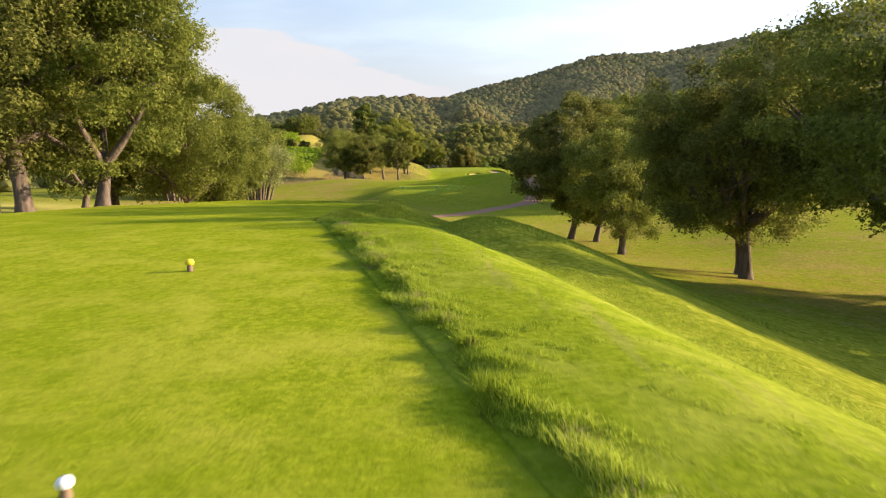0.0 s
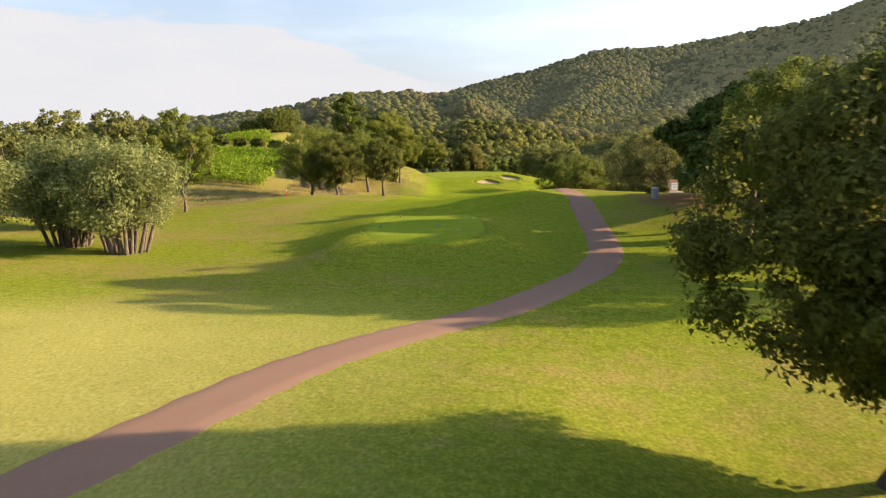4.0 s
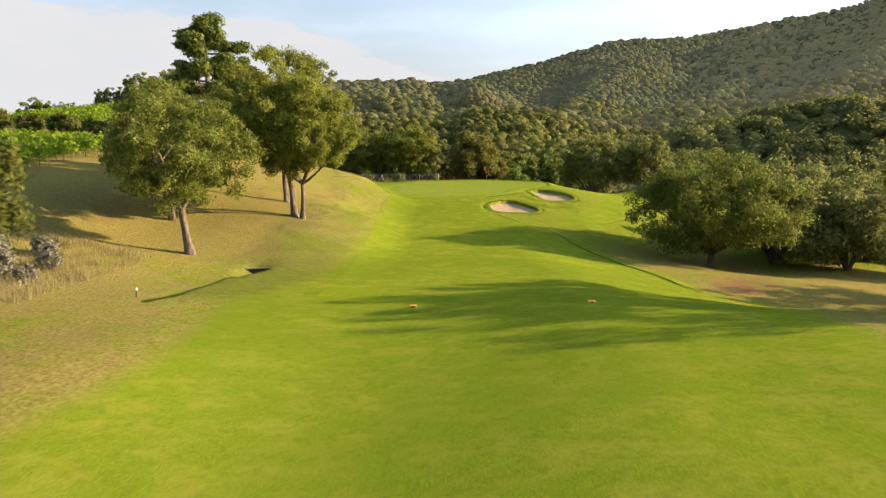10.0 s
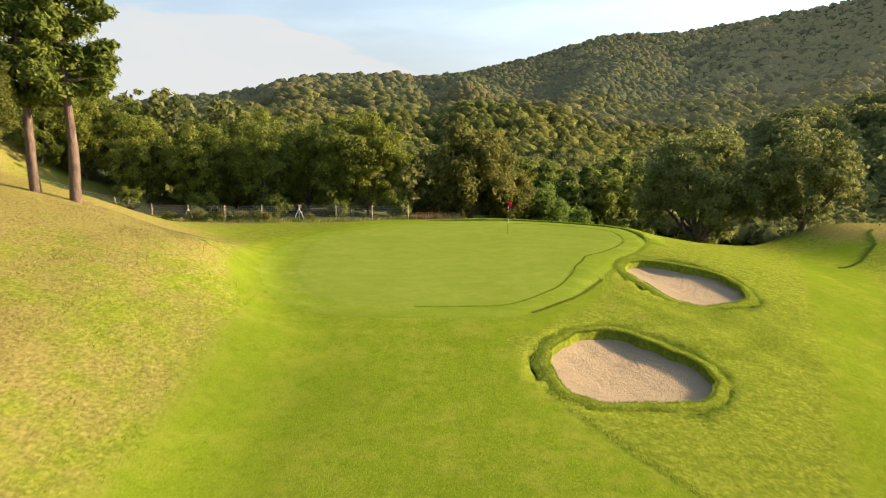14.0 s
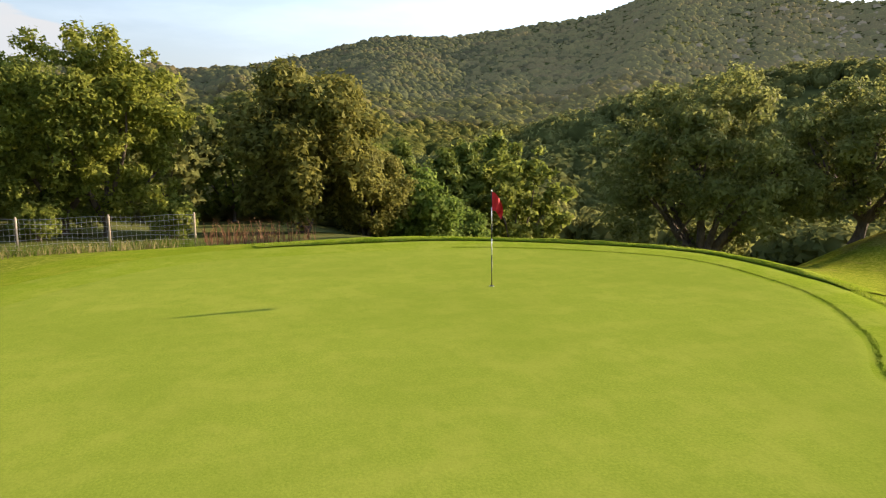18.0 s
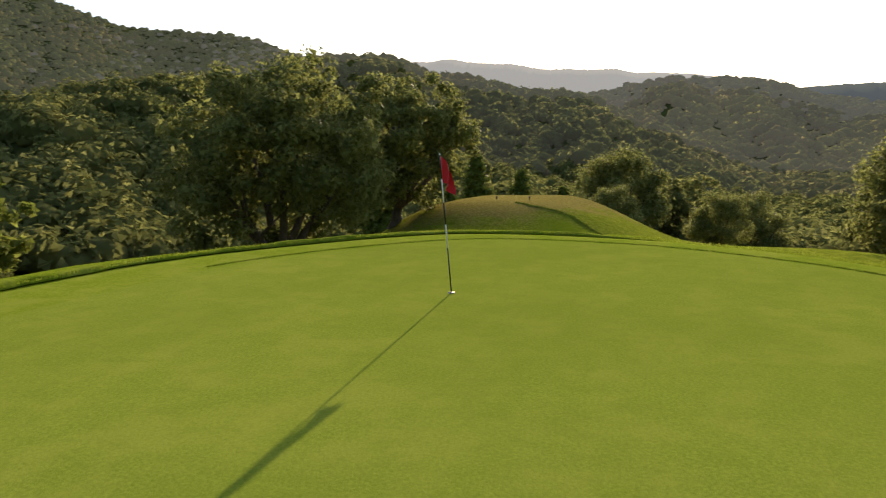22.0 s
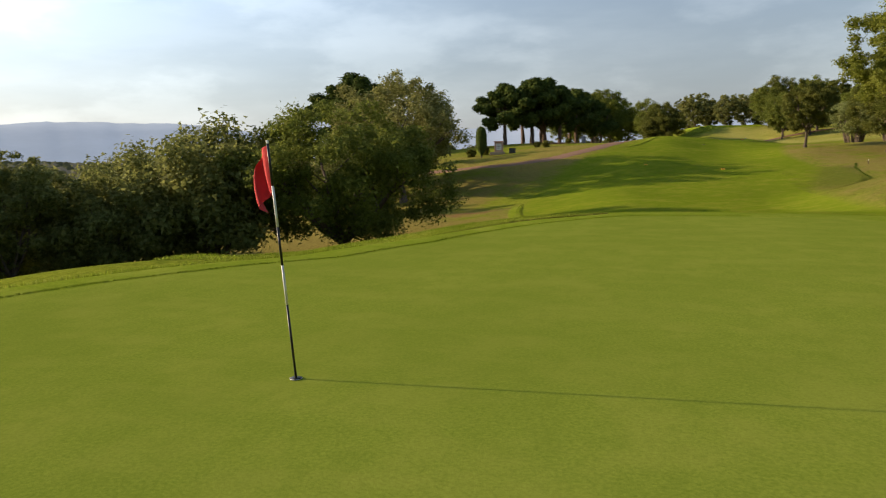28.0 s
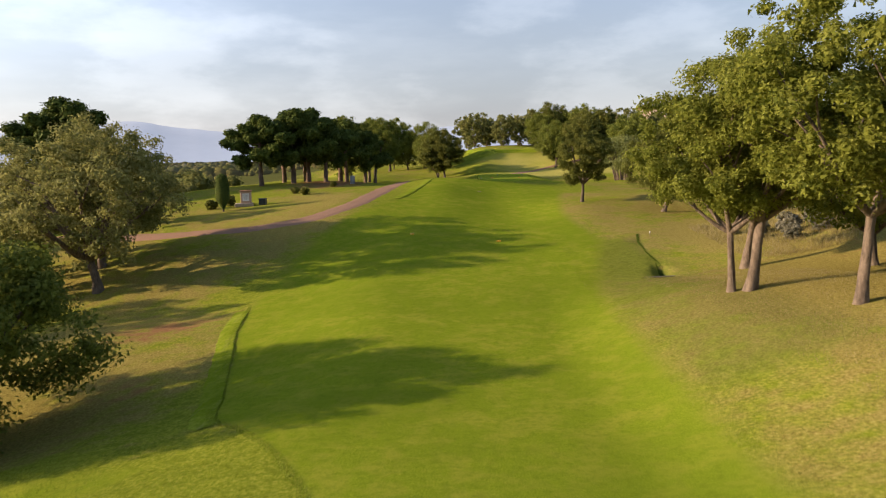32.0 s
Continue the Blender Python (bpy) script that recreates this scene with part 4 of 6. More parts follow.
def limb_tree(seed, height, spread_r, fork, trunk_r, lean=0.08, limbs=6, crown_low=0.3, count=7000, size=0.22, clumps=46, flat=0.75, open_=0.0, twigs=4):
    """Trunk, limbs, branches and leaf clumps of a broad tree, in metres."""
    rng = np.random.default_rng(seed)
    bend = rng.normal(size=2) * lean
    t = np.linspace(0, 1, 9)
    trunk = np.column_stack([bend[0] * t ** 1.5 * fork + 0.06 * np.sin(t * 4 + seed), bend[1] * t ** 1.5 * fork + 0.06 * np.cos(t * 3 + seed), t * fork - 0.15])
    wood = [("trunk", *tube(trunk, trunk_r * 0.88 * (0.85 + 0.6 * (1 - t) ** 5 - 0.12 * t), 12))]
    top = trunk[-1]
    mid = np.array([top[0], top[1], fork + (height - fork) * 0.44])
    half = np.array([spread_r, spread_r, (height - fork) * 0.56])

    def reach(line, u):
        """Bend a limb back so that its end stays within the crown."""
        off = (line[-1] - mid) / half
        far = np.linalg.norm(off)
        if far > 0.74:
            line = line + (mid + off / far * half * 0.74 - line[-1]) * (u ** 1.3)[:, None]
        return line

    tips = []
    for i in range(limbs):
        a = 2 * np.pi * (i + 0.6 * rng.random()) / limbs
        out = spread_r * (0.40 + 0.45 * rng.random())
        rise = (height - fork) * (0.30 + 0.42 * rng.random())
        u = np.linspace(0, 1, 8)
        line = top - np.array([0, 0, 0.12]) + np.column_stack([np.cos(a) * out * u ** 0.9, np.sin(a) * out * u ** 0.9, rise * u ** 1.1])
        line += 0.14 * np.column_stack([np.sin(u * 7 + i), np.cos(u * 6 + 2 * i), 0.5 * np.sin(u * 5 + i)]) * u[:, None]
        line = reach(line, u)
        r0 = trunk_r * (0.42 + 0.2 * rng.random())
        wood.append(("limb", *tube(line, r0 * (1 - 0.85 * u) + 0.015, 7)))
        tips.append(line[-1])
        for j in range(4):
            s0 = line[3 + j]
            b = a + rng.normal() * 1.0
            o = spread_r * 0.35 * (0.5 + rng.random())
            u2 = np.linspace(0, 1, 5)
            twig = s0 + np.column_stack([np.cos(b) * o * u2, np.sin(b) * o * u2, (0.4 + rng.random()) * 0.22 * (height - fork) * u2])
            twig = reach(twig, u2)
            if j < twigs:
                wood.append(("branch", *tube(twig, r0 * 0.36 * (1 - 0.85 * u2) + 0.01, 5)))
            tips.append(twig[-1])
    clumps = int(clumps * 1.7)
    extra = rng.normal(size=(clumps, 3))
    extra /= np.linalg.norm(extra, axis=1)[:, None]
    ang = np.arctan2(extra[:, 1], extra[:, 0])
    lobe = 1 + 0.15 * np.sin(3 * ang + seed) + 0.11 * np.sin(5 * ang + 2.0 * seed + 4 * extra[:, 2])
    extra = mid + extra * half * np.minimum((0.42 + 0.5 * rng.random(clumps) ** 0.6) * lobe, 0.95)[:, None]
    low = fork * crown_low
    extra[:, 2] = np.maximum(extra[:, 2], low + rng.random(clumps) * 0.16 * height)
    centres = np.vstack([np.array(tips), extra])
    radii = spread_r * (0.075 + 0.105 * rng.random(len(centres)) ** 1.5)
    if open_ > 0:
        keep = rng.random(len(centres)) > open_
        centres, radii = centres[keep], radii[keep] * 0.9
    return wood, leaves(rng, centres, radii, count, size, flat)


def make_tree(name, label, category, wood, crown, bark, leaf):
    top = empty(name, label, category)
    for piece, verts, faces in wood:
        mesh_object(piece, verts, faces, bark, top)
    mesh_object("crown", *crown, leaf, top, shade=False)
    return top


def place(proto, x, y, scale=1.0, turn=0.0, sink=0.1, tall=1.0, label="", group=""):
    m = Matrix.Translation((x, y, at(x, y, -sink))) @ Matrix.Rotation(turn, 4, "Z") @ Matrix.Diagonal((scale, scale, scale * tall, 1))
    ob = copy_thing(proto, m)
    ob.matrix_basis = m
    if label:
        ob["label"] = label
    if group:
        ob["group"] = group
    return ob


def cork_oaks(count, size):
    """A few shapes of cork oak, made once, far under the copies' places."""
    out = []
    for i, (h, r, fork, tr, limbs, low) in enumerate(((9.5, 5.0, 1.9, 0.30, 6, 0.4), (11.0, 5.2, 2.8, 0.34, 7, 0.6), (8.2, 3.9, 1.75, 0.24, 5, 0.6),
                                                      (10.0, 5.6, 2.2, 0.33, 7, 0.85), (7.2, 3.3, 2.0, 0.22, 5, 0.8))):
        out.append(limb_tree(11 + i, h, r, fork, tr, 0.10, limbs, low, count, size, 88 + 6 * i, 0.78, 0.0, 3))
    return out


def proto(name, label, category, shape, bark, leaf):
    return make_tree(name, label, category, shape[0], shape[1], bark, leaf)


FINE_OAKS = cork_oaks(92000, 0.074)
OAK_SHAPES = cork_oaks(17000, 0.175)

def pine_shape(seed, height, crown_r, crown_h, bare, trunk_r, lean, count=22000, size=0.14):
    """Mediterranean pine: a long bare leaning trunk, then layered tufts."""
    rng = np.random.default_rng(seed)
    u = np.linspace(0, 1, 12)
    a = rng.random() * 6.28
    trunk = np.column_stack([np.cos(a) * lean * u ** 1.4 * height, np.sin(a) * lean * u ** 1.4 * height, u * height * 0.92 - 0.15])
    trunk[:, :2] += 0.12 * np.column_stack([np.sin(u * 6 + seed), np.cos(u * 5)])
    wood, centres = [("trunk", *tube(trunk, trunk_r * (1.2 - 0.95 * u) + 0.02, 10))], []
    for i in range(22):
        f = bare + (1 - bare) * (i + rng.random()) / 22
        base = np.array([np.interp(f, u, trunk[:, k]) for k in range(3)])
        b = i * 2.4 + rng.random()
        out = crown_r * (0.45 + 0.55 * rng.random()) * math.sin(math.pi * (0.25 + 0.7 * (f - bare) / (1 - bare)))
        v = np.linspace(0, 1, 6)
        line = base + np.column_stack([np.cos(b) * out * v, np.sin(b) * out * v, crown_h * 0.10 * v ** 2])
        wood.append(("limb", *tube(line, trunk_r * 0.30 * (1 - 0.8 * v) + 0.012, 5)))
        centres += [line[-1], line[-2], line[3] + rng.normal(size=3) * 0.25]
    centres.append(trunk[-1])
    centres = np.array(centres)
    return wood, leaves(rng, centres, crown_r * (0.11 + 0.12 * rng.random(len(centres))), count, size, 0.62, 0.6, 2.2)


def bush_shape(seed, height, r, count, size, stems=6, low=0.14, foot=0.0):
    rng = np.random.default_rng(seed)
    wood, centres = [], []
    for i in range(stems):
        a = 6.28 * (i + rng.random()) / stems
        u = np.linspace(0, 1, 6)
        out = r * (0.3 + 0.4 * rng.random())
        line = np.column_stack([np.cos(a) * out * (foot + (1 - foot) * u), np.sin(a) * out * (foot + (1 - foot) * u), height * (0.5 + 0.35 * rng.random()) * u - 0.1])
        wood.append(("stem", *tube(line, 0.07 * height / 4 * (1 - 0.8 * u) + 0.01, 5)))
        centres.append(line[-1])
    extra = rng.normal(size=(80, 3))
    extra /= np.linalg.norm(extra, axis=1)[:, None]
    extra = np.array([0, 0, height * 0.5]) + extra * np.array([r * 0.85, r * 0.85, height * 0.45]) * (0.5 + 0.5 * rng.random((80, 1)))
    extra[:, 2] = np.maximum(extra[:, 2], height * low)
    centres = np.vstack([centres, extra])
    return wood, leaves(rng, centres, r * (0.15 + 0.12 * rng.random(len(centres))), count, size, 0.85)


def light_oak_shape(seed, h, r, fork, tr):
    """A broad tree with fewer, larger sprays, for the woods beyond the hole."""
    return limb_tree(seed, h, r, fork, tr, 0.10, 5, 0.2, 5600, 0.33, 80, 0.75, 0.0, 0)


def leaning(shape, dx, dy):
    """The same tree grown aslant: each metre up moves it by dx, dy."""
    shear = lambda v: v + np.outer(v[:, 2], (dx, dy, 0.0))
    wood, (verts, faces) = shape
    return [(name, shear(v), f) for name, v, f in wood], (shear(verts), faces)


def pointed_pine_shape(seed, h, r):
    rng = np.random.default_rng(seed)
    u = np.linspace(0, 1, 8)
    wood = [("trunk", *tube(np.column_stack([0.1 * np.sin(3 * u), 0.1 * np.cos(2 * u), u * h * 0.98 - 0.1]), 0.14 * (1.1 - u) + 0.01, 7))]
    centres, radii = [], []
    for i in range(26):
        f = 0.18 + 0.8 * i / 26
        a = i * 2.4
        o = r * (1 - f) ** 0.8 * (0.6 + 0.4 * rng.random())
        centres.append((math.cos(a) * o, math.sin(a) * o, h * f))
        radii.append(0.25 * r + 0.35 * r * (1 - f))
    return wood, leaves(rng, np.array(centres), np.array(radii), 4500, 0.24, 0.5, 0.5, 2.6)


def plant(shape, name, label, category, bark, leaf, spots, group):
    """Copies of one shape: each spot is x, y, scale, turn in degrees and, at will, a label of its own."""
    first = proto(name, label, category, shape, bark, leaf)
    first["group"] = group
    for k, spot in enumerate(spots):
        x, y, sc, turn = spot[:4]
        own = spot[4] if len(spot) > 4 else ""
        if k == 0:
            first.matrix_basis = Matrix.Translation((x, y, at(x, y, -0.12))) @ Matrix.Rotation(radians(turn), 4, "Z") @ Matrix.Diagonal((sc, sc, sc, 1))
            if own:
                first["label"] = own
        else:
            place(first, x, y, sc, radians(turn), 0.12, 1.0, own)


OAKS = "cork oaks along the hole"
LAB = "mature cork oak with rough dark trunk on the grass"
HIGH_CROWN = "cork oak with a high crown beside the cart path"
TWIN = "cork oak with leaning pale trunk on the dry bank"
plant(FINE_OAKS[0], "cork_oak", LAB, "tree", BARK, OAKL, (
    (-13.0, 25.8, 1.08, 20), (10.7, 39.5, 0.90, 200, "spreading cork oak with forked trunk casting a long shadow")), OAKS)
plant(FINE_OAKS[1], "cork_oak", LAB, "tree", BARK, OAK, (
    (12.4, 26.2, 0.88, 30, "large dark cork oak with drooping crown"), (-15.2, 24.4, 1.12, 120)), OAKS)
plant(FINE_OAKS[2], "cork_oak", LAB, "tree", BARK, OAK, (
    (9.0, 46.8, 1.2, 0), (-15.8, 187.5, 0.8, 40)), OAKS)
plant(FINE_OAKS[3], "cork_oak", LAB, "tree", BARK, OAKL, (
    (-14.7, 39.0, 0.95, 80, "tall cork oak with a full crown beside the path"), (13.2, 28.4, 0.88, 210), (15.0, 19.4, 1.12, 120), (-17.6, 128.4, 0.96, 150)), OAKS)
plant(limb_tree(16, 11.6, 4.9, 3.4, 0.33, 0.13, 6, 0.98, 60000, 0.10, 105, 0.78, 0.0, 3), "cork_oak", TWIN, "tree", PALE, OAKL, (
    (-12.4, 151.3, 0.9, 60, "cork oak with pale trunk on dry grass"), (19.8, 73.4, 0.98, 130, HIGH_CROWN), (21.8, 67.2, 0.95, 10, HIGH_CROWN), (24.0, 71.5, 1.0, 240, HIGH_CROWN)), OAKS)
plant(leaning(limb_tree(17, 11.4, 4.8, 3.2, 0.27, 0.05, 6, 1.15, 60000, 0.095, 100, 0.8, 0.12, 4), -0.20, 0.02), "cork_oak", TWIN, "tree", PALE, GOLDEN, (
    (-8.35, 162.2, 1.08, 0),), OAKS)
plant(limb_tree(18, 10.4, 4.4, 3.0, 0.20, 0.03, 6, 1.1, 50000, 0.095, 90, 0.8, 0.12, 4), "cork_oak", "upright yellow-green cork oak beside its leaning twin", "tree", PALE, GOLDEN, ((-7.75, 161.8, 1.0, 40), (-10.3, 167.6, 1.2, 200, "yellow-green cork oak with pale trunk on the bank")), OAKS)
plant(limb_tree(44, 8.4, 3.3, 2.4, 0.22, 0.015, 6, 0.75, 60000, 0.085, 90, 0.85, 0.0, 3), "cork_oak", "small rounded cork oak with dark crown and bent trunk", "tree", BARK, OAK, ((-7.5, 121.4, 0.9, 250),), OAKS)
plant(FINE_OAKS[4], "cork_oak", "small leaning cork oak with a low crown", "tree", BARK, OAKL, ((-14.0, 43.0, 1.0, 30),), OAKS)
plant(FINE_OAKS[2], "cork_oak", "slim cork oak with pale trunk", "tree", PALE, OAK, ((-13.9, 127.4, 1.02, 200),), OAKS)
plant(OAK_SHAPES[0], "cork_oak", LAB, "tree", BARK, OAKL, (
    (-27, 52, 1.1, 10), (24.0, 15.4, 1.42, 40), (25.5, 74.5, 0.9, 80), (19.4, 16.4, 0.95, 10)), OAKS)
plant(OAK_SHAPES[1], "cork_oak", LAB, "tree", BARK, OAK, (
    (-19.6, 40.8, 0.95, 250), (-22, 33, 1.0, 10), (27, 20.5, 1.2, 140), (24, 6.0, 0.55, 80), (27, 66, 0.95, 140)), OAKS)
plant(OAK_SHAPES[2], "cork_oak", LAB, "tree", BARK, OAK, ((10.6, 45.6, 1.0, 120), (-26, 36, 1.3, 30)), OAKS)
plant(OAK_SHAPES[3], "cork_oak", LAB, "tree", BARK, OAKL, ((-22, 27, 1.15, 99), (-16, 158, 0.85, 40)), OAKS)
plant(bush_shape(72, 8.6, 4.7, 25000, 0.155, 8, 0.07), "slope_oak", "dense rounded oak leafy to the ground on the valley side", "tree", BARK, SLOPE_LEAF, (
    (56, 204.7, 0.95, 0), (64, 194.6, 0.8, 80), (47.5, 186, 1.08, 150), (51.5, 182.5, 1.15, 220), (43.5, 178, 0.92, 100), (46, 204, 0.42, 60), (49, 197.5, 0.5, 250)), "oaks on the valley side")
plant(limb_tree(73, 9.2, 3.8, 1.6, 0.18, 0.06, 8, 0.1, 22000, 0.14, 90, 0.85), "slope_ash", "thin-crowned slender tree rising above the bushes", "tree", PALE, SLOPE_LEAF, (
    (43.5, 182.4, 1.12, 0), (38.6, 180.2, 0.9, 120)), "oaks on the valley side")
plant(limb_tree(40, 10.2, 5.2, 1.5, 0.40, 0.15, 9, 0.3, 34000, 0.15, 120, 0.78), "holm_oak", "tall spreading holm oak with low twisting limbs", "tree", BARK, SLOPE_LEAF, (
    (24.6, 216.4, 1.0, 40),), OAKS)
plant(limb_tree(41, 8.4, 4.3, 1.3, 0.34, 0.15, 8, 0.3, 25000, 0.15, 100, 0.78), "holm_oak", "leaning holm oak beside the larger one", "tree", BARK, SLOPE_LEAF, (
    (31.4, 213.5, 1.0, 200),), OAKS)
plant(limb_tree(43, 9.2, 6.9, 1.5, 0.36, 0.12, 9, 0.9, 66000, 0.118, 130, 0.78, 0.05), "holm_oak", "broad rounded sunlit oak below the fairway edge", "tree", BARK, OAKL, (
    (24.8, 168.2, 1.06, 10),), OAKS)
plant(bush_shape(45, 7.6, 4.6, 26000, 0.155, 8, 0.06), "slope_oak", "dense rounded oak leafy to the ground beside the broad one", "tree", BARK, SLOPE_LEAF, (
    (31.6, 171.8, 1.22, 0), (35.4, 176.6, 0.85, 90), (37.5, 170.5, 1.08, 140)), "oaks on the valley side")
plant(limb_tree(42, 11.0, 6.2, 2.4, 0.36, 0.15, 10, 0.5, 23000, 0.14, 120, 0.7, 0.3), "sparse_oak", "thin grey-green oak with bare limbs showing", "tree", PALE, OLIVE, (
    (31.0, 143, 1.15, 60), (40, 152, 0.8, 190), (33.5, 137.6, 1.12, 300)), OAKS)
plant(bush_shape(50, 7.4, 3.6, 28000, 0.16), "evergreen_tree", "dense rounded dark evergreen tree behind the green", "tree", BARK, BRONZE, (
    (6.8, 225.4, 1.22, 0), (10.3, 226.4, 0.75, 80)), "trees behind the green")
plant(bush_shape(51, 5.0, 3.0, 15000, 0.18), "broadleaf_bush", "bright green leafy bush behind the green", "bush", BARK, FRESH, (
    (13.5, 228, 1.05, 0), (17, 231, 0.8, 130)), "bushes")
plant(bush_shape(53, 2.6, 1.7, 4000, 0.20), "hedge_bush", "dark hedge bush on the terrace bank between the vines", "bush", BARK, OAK, (
    (-36.5, 190, 1.0, 20), (-40.5, 191.2, 1.1, 60), (-44.5, 191.6, 1.0, 90), (-49, 192, 1.2, 150), (-54, 193, 1.1, 200), (-60, 194, 1.2, 10), (-65, 194.5, 1.1, 70)), "hedge bushes")
plant(bush_shape(52, 7.6, 4.2, 19000, 0.135, 20, 0.30, 0.45), "many_stemmed_tree", "grey-green many-stemmed tree with bare lower stems on dry grass", "tree", PALE, WILLOWY, (
    (-20.6, 78.0, 1.0, 20), (-25.2, 80.5, 1.05, 140), (-29.5, 90.5, 0.95, 250), (-28.5, 74, 0.9, 60)), "many-stemmed trees")
PINES = "pines"
plant(pine_shape(60, 13.0, 3.6, 6.0, 0.46, 0.26, 0.05, 30000), "tall_pine", "tall pine with bare trunk and clumped crown", "tree", PINEBARK, YPINE, ((-18.6, 175, 1.10, 0), (-13.9, 194.8, 0.86, 200, "leaning pine on the grassy bank"), (-15.4, 194.4, 0.8, 90), (-19.5, 191, 0.85, 40)), PINES)
plant(pine_shape(61, 8.5, 4.2, 5.4, 0.36, 0.24, 0.08, 46000, 0.165), "umbrella_pine", "umbrella pine with dense dark rounded crown", "tree", PINEBARK, PINE, (
    (31.3, 100.4, 1.1, 0), (27.6, 98.4, 1.18, 60), (26.0, 96.0, 1.2, 130), (23.4, 96.0, 1.05, 190), (26.8, 93.2, 1.1, 250), (22.8, 85.0, 1.12, 30), (30, 94, 1.1, 30), (20.6, 80.4, 1.0, 70), (24, 82.5, 1.15, 310), (54.5, 105, 1.75, 10, "tall dark pine rising above the oaks")), PINES)
plant(limb_tree(62, 8.2, 3.3, 2.0, 0.14, 0.06, 7, 0.75, 19000, 0.115, 80, 0.85, 0.25), "slim_tree", "slender young tree with thin light crown", "tree", PALE, OAKL, ((-26.4, 105.2, 1.3, 0), (-29.0, 99.6, 1.0, 90)), "young trees")

# woods behind the green, along the valley side and behind the tees
WOOD_SHAPES = [light_oak_shape(70 + i, 9.5 + i, 4.4 + 0.3 * i, 1.6, 0.22) for i in range(3)]
rng = np.random.default_rng(5)


def scatter(n, x0, x1, y0, y1, lo, hi, gap):
    spots = []
    tries = 0
    while len(spots) < n and tries < n * 60:
        tries += 1
        x, y = rng.uniform(x0, x1), rng.uniform(y0, y1)
        if all((x - p[0]) ** 2 + (y - p[1]) ** 2 > gap * gap for p in spots):
            spots.append((x, y, rng.uniform(lo, hi), rng.uniform(0, 360)))
    return spots


WL = "leafy oak in the dense wood"
plant(limb_tree(74, 10.0, 4.6, 1.4, 0.22, 0.1, 5, 0.1, 24000, 0.14, 100, 0.8, 0.0, 0), "woodland_oak", WL, "tree", BARK, OAKL, scatter(8, -34, 0, 222, 231, 0.78, 0.95, 4.6), "woodland trees")
plant(limb_tree(75, 9.0, 4.0, 1.2, 0.20, 0.1, 5, 0.05, 22000, 0.14, 90, 0.9, 0.0, 0), "woodland_oak", WL, "tree", BARK, GOLDEN, scatter(7, -32, -2, 221, 229, 0.85, 1.05, 4.6), "woodland trees")
plant(WOOD_SHAPES[0], "woodland_oak", WL, "tree", BARK, WOODS, scatter(10, -44, 4, 233, 250, 0.95, 1.25, 5) + [(49, 170, 0.95, 0), (62, 184, 0.8, 70), (60, 172, 0.8, 300), (66, 203, 0.8, 20)], "woodland trees")
plant(WOOD_SHAPES[1], "woodland_oak", WL, "tree", BARK, OAKL, scatter(5, -50, -38, 218, 240, 0.42, 0.6, 5) + scatter(14, -88, -40, 225, 240, 0.45, 0.72, 4) + scatter(8, 2, 30, 236, 262, 0.6, 0.9, 5), "woodland trees")
plant(WOOD_SHAPES[2], "woodland_oak", WL, "tree", BARK, WOODS, scatter(14, 36, 80, 120, 200, 0.5, 0.8, 6) + scatter(20, -60, 5, -75, -38, 0.9, 1.2, 6) + scatter(10, -75, -45, 110, 200, 0.7, 1.0, 6), "woodland trees")
plant(pointed_pine_shape(80, 9.0, 2.2), "young_pine", "young pine with pointed crown in the wood", "tree", PINEBARK, YPINE, (
    (17.5, 234, 0.9, 0), (20, 237, 1.0, 50), (25, 243, 1.05, 120), (16, 240, 0.95, 10), (57, 220, 0.85, 30), (28, 247, 0.9, 200), (52, 215.5, 0.75, 90), (61, 214, 0.8, 150), (66, 211, 0.7, 250), (48, 222, 0.8, 10)), "young pines")


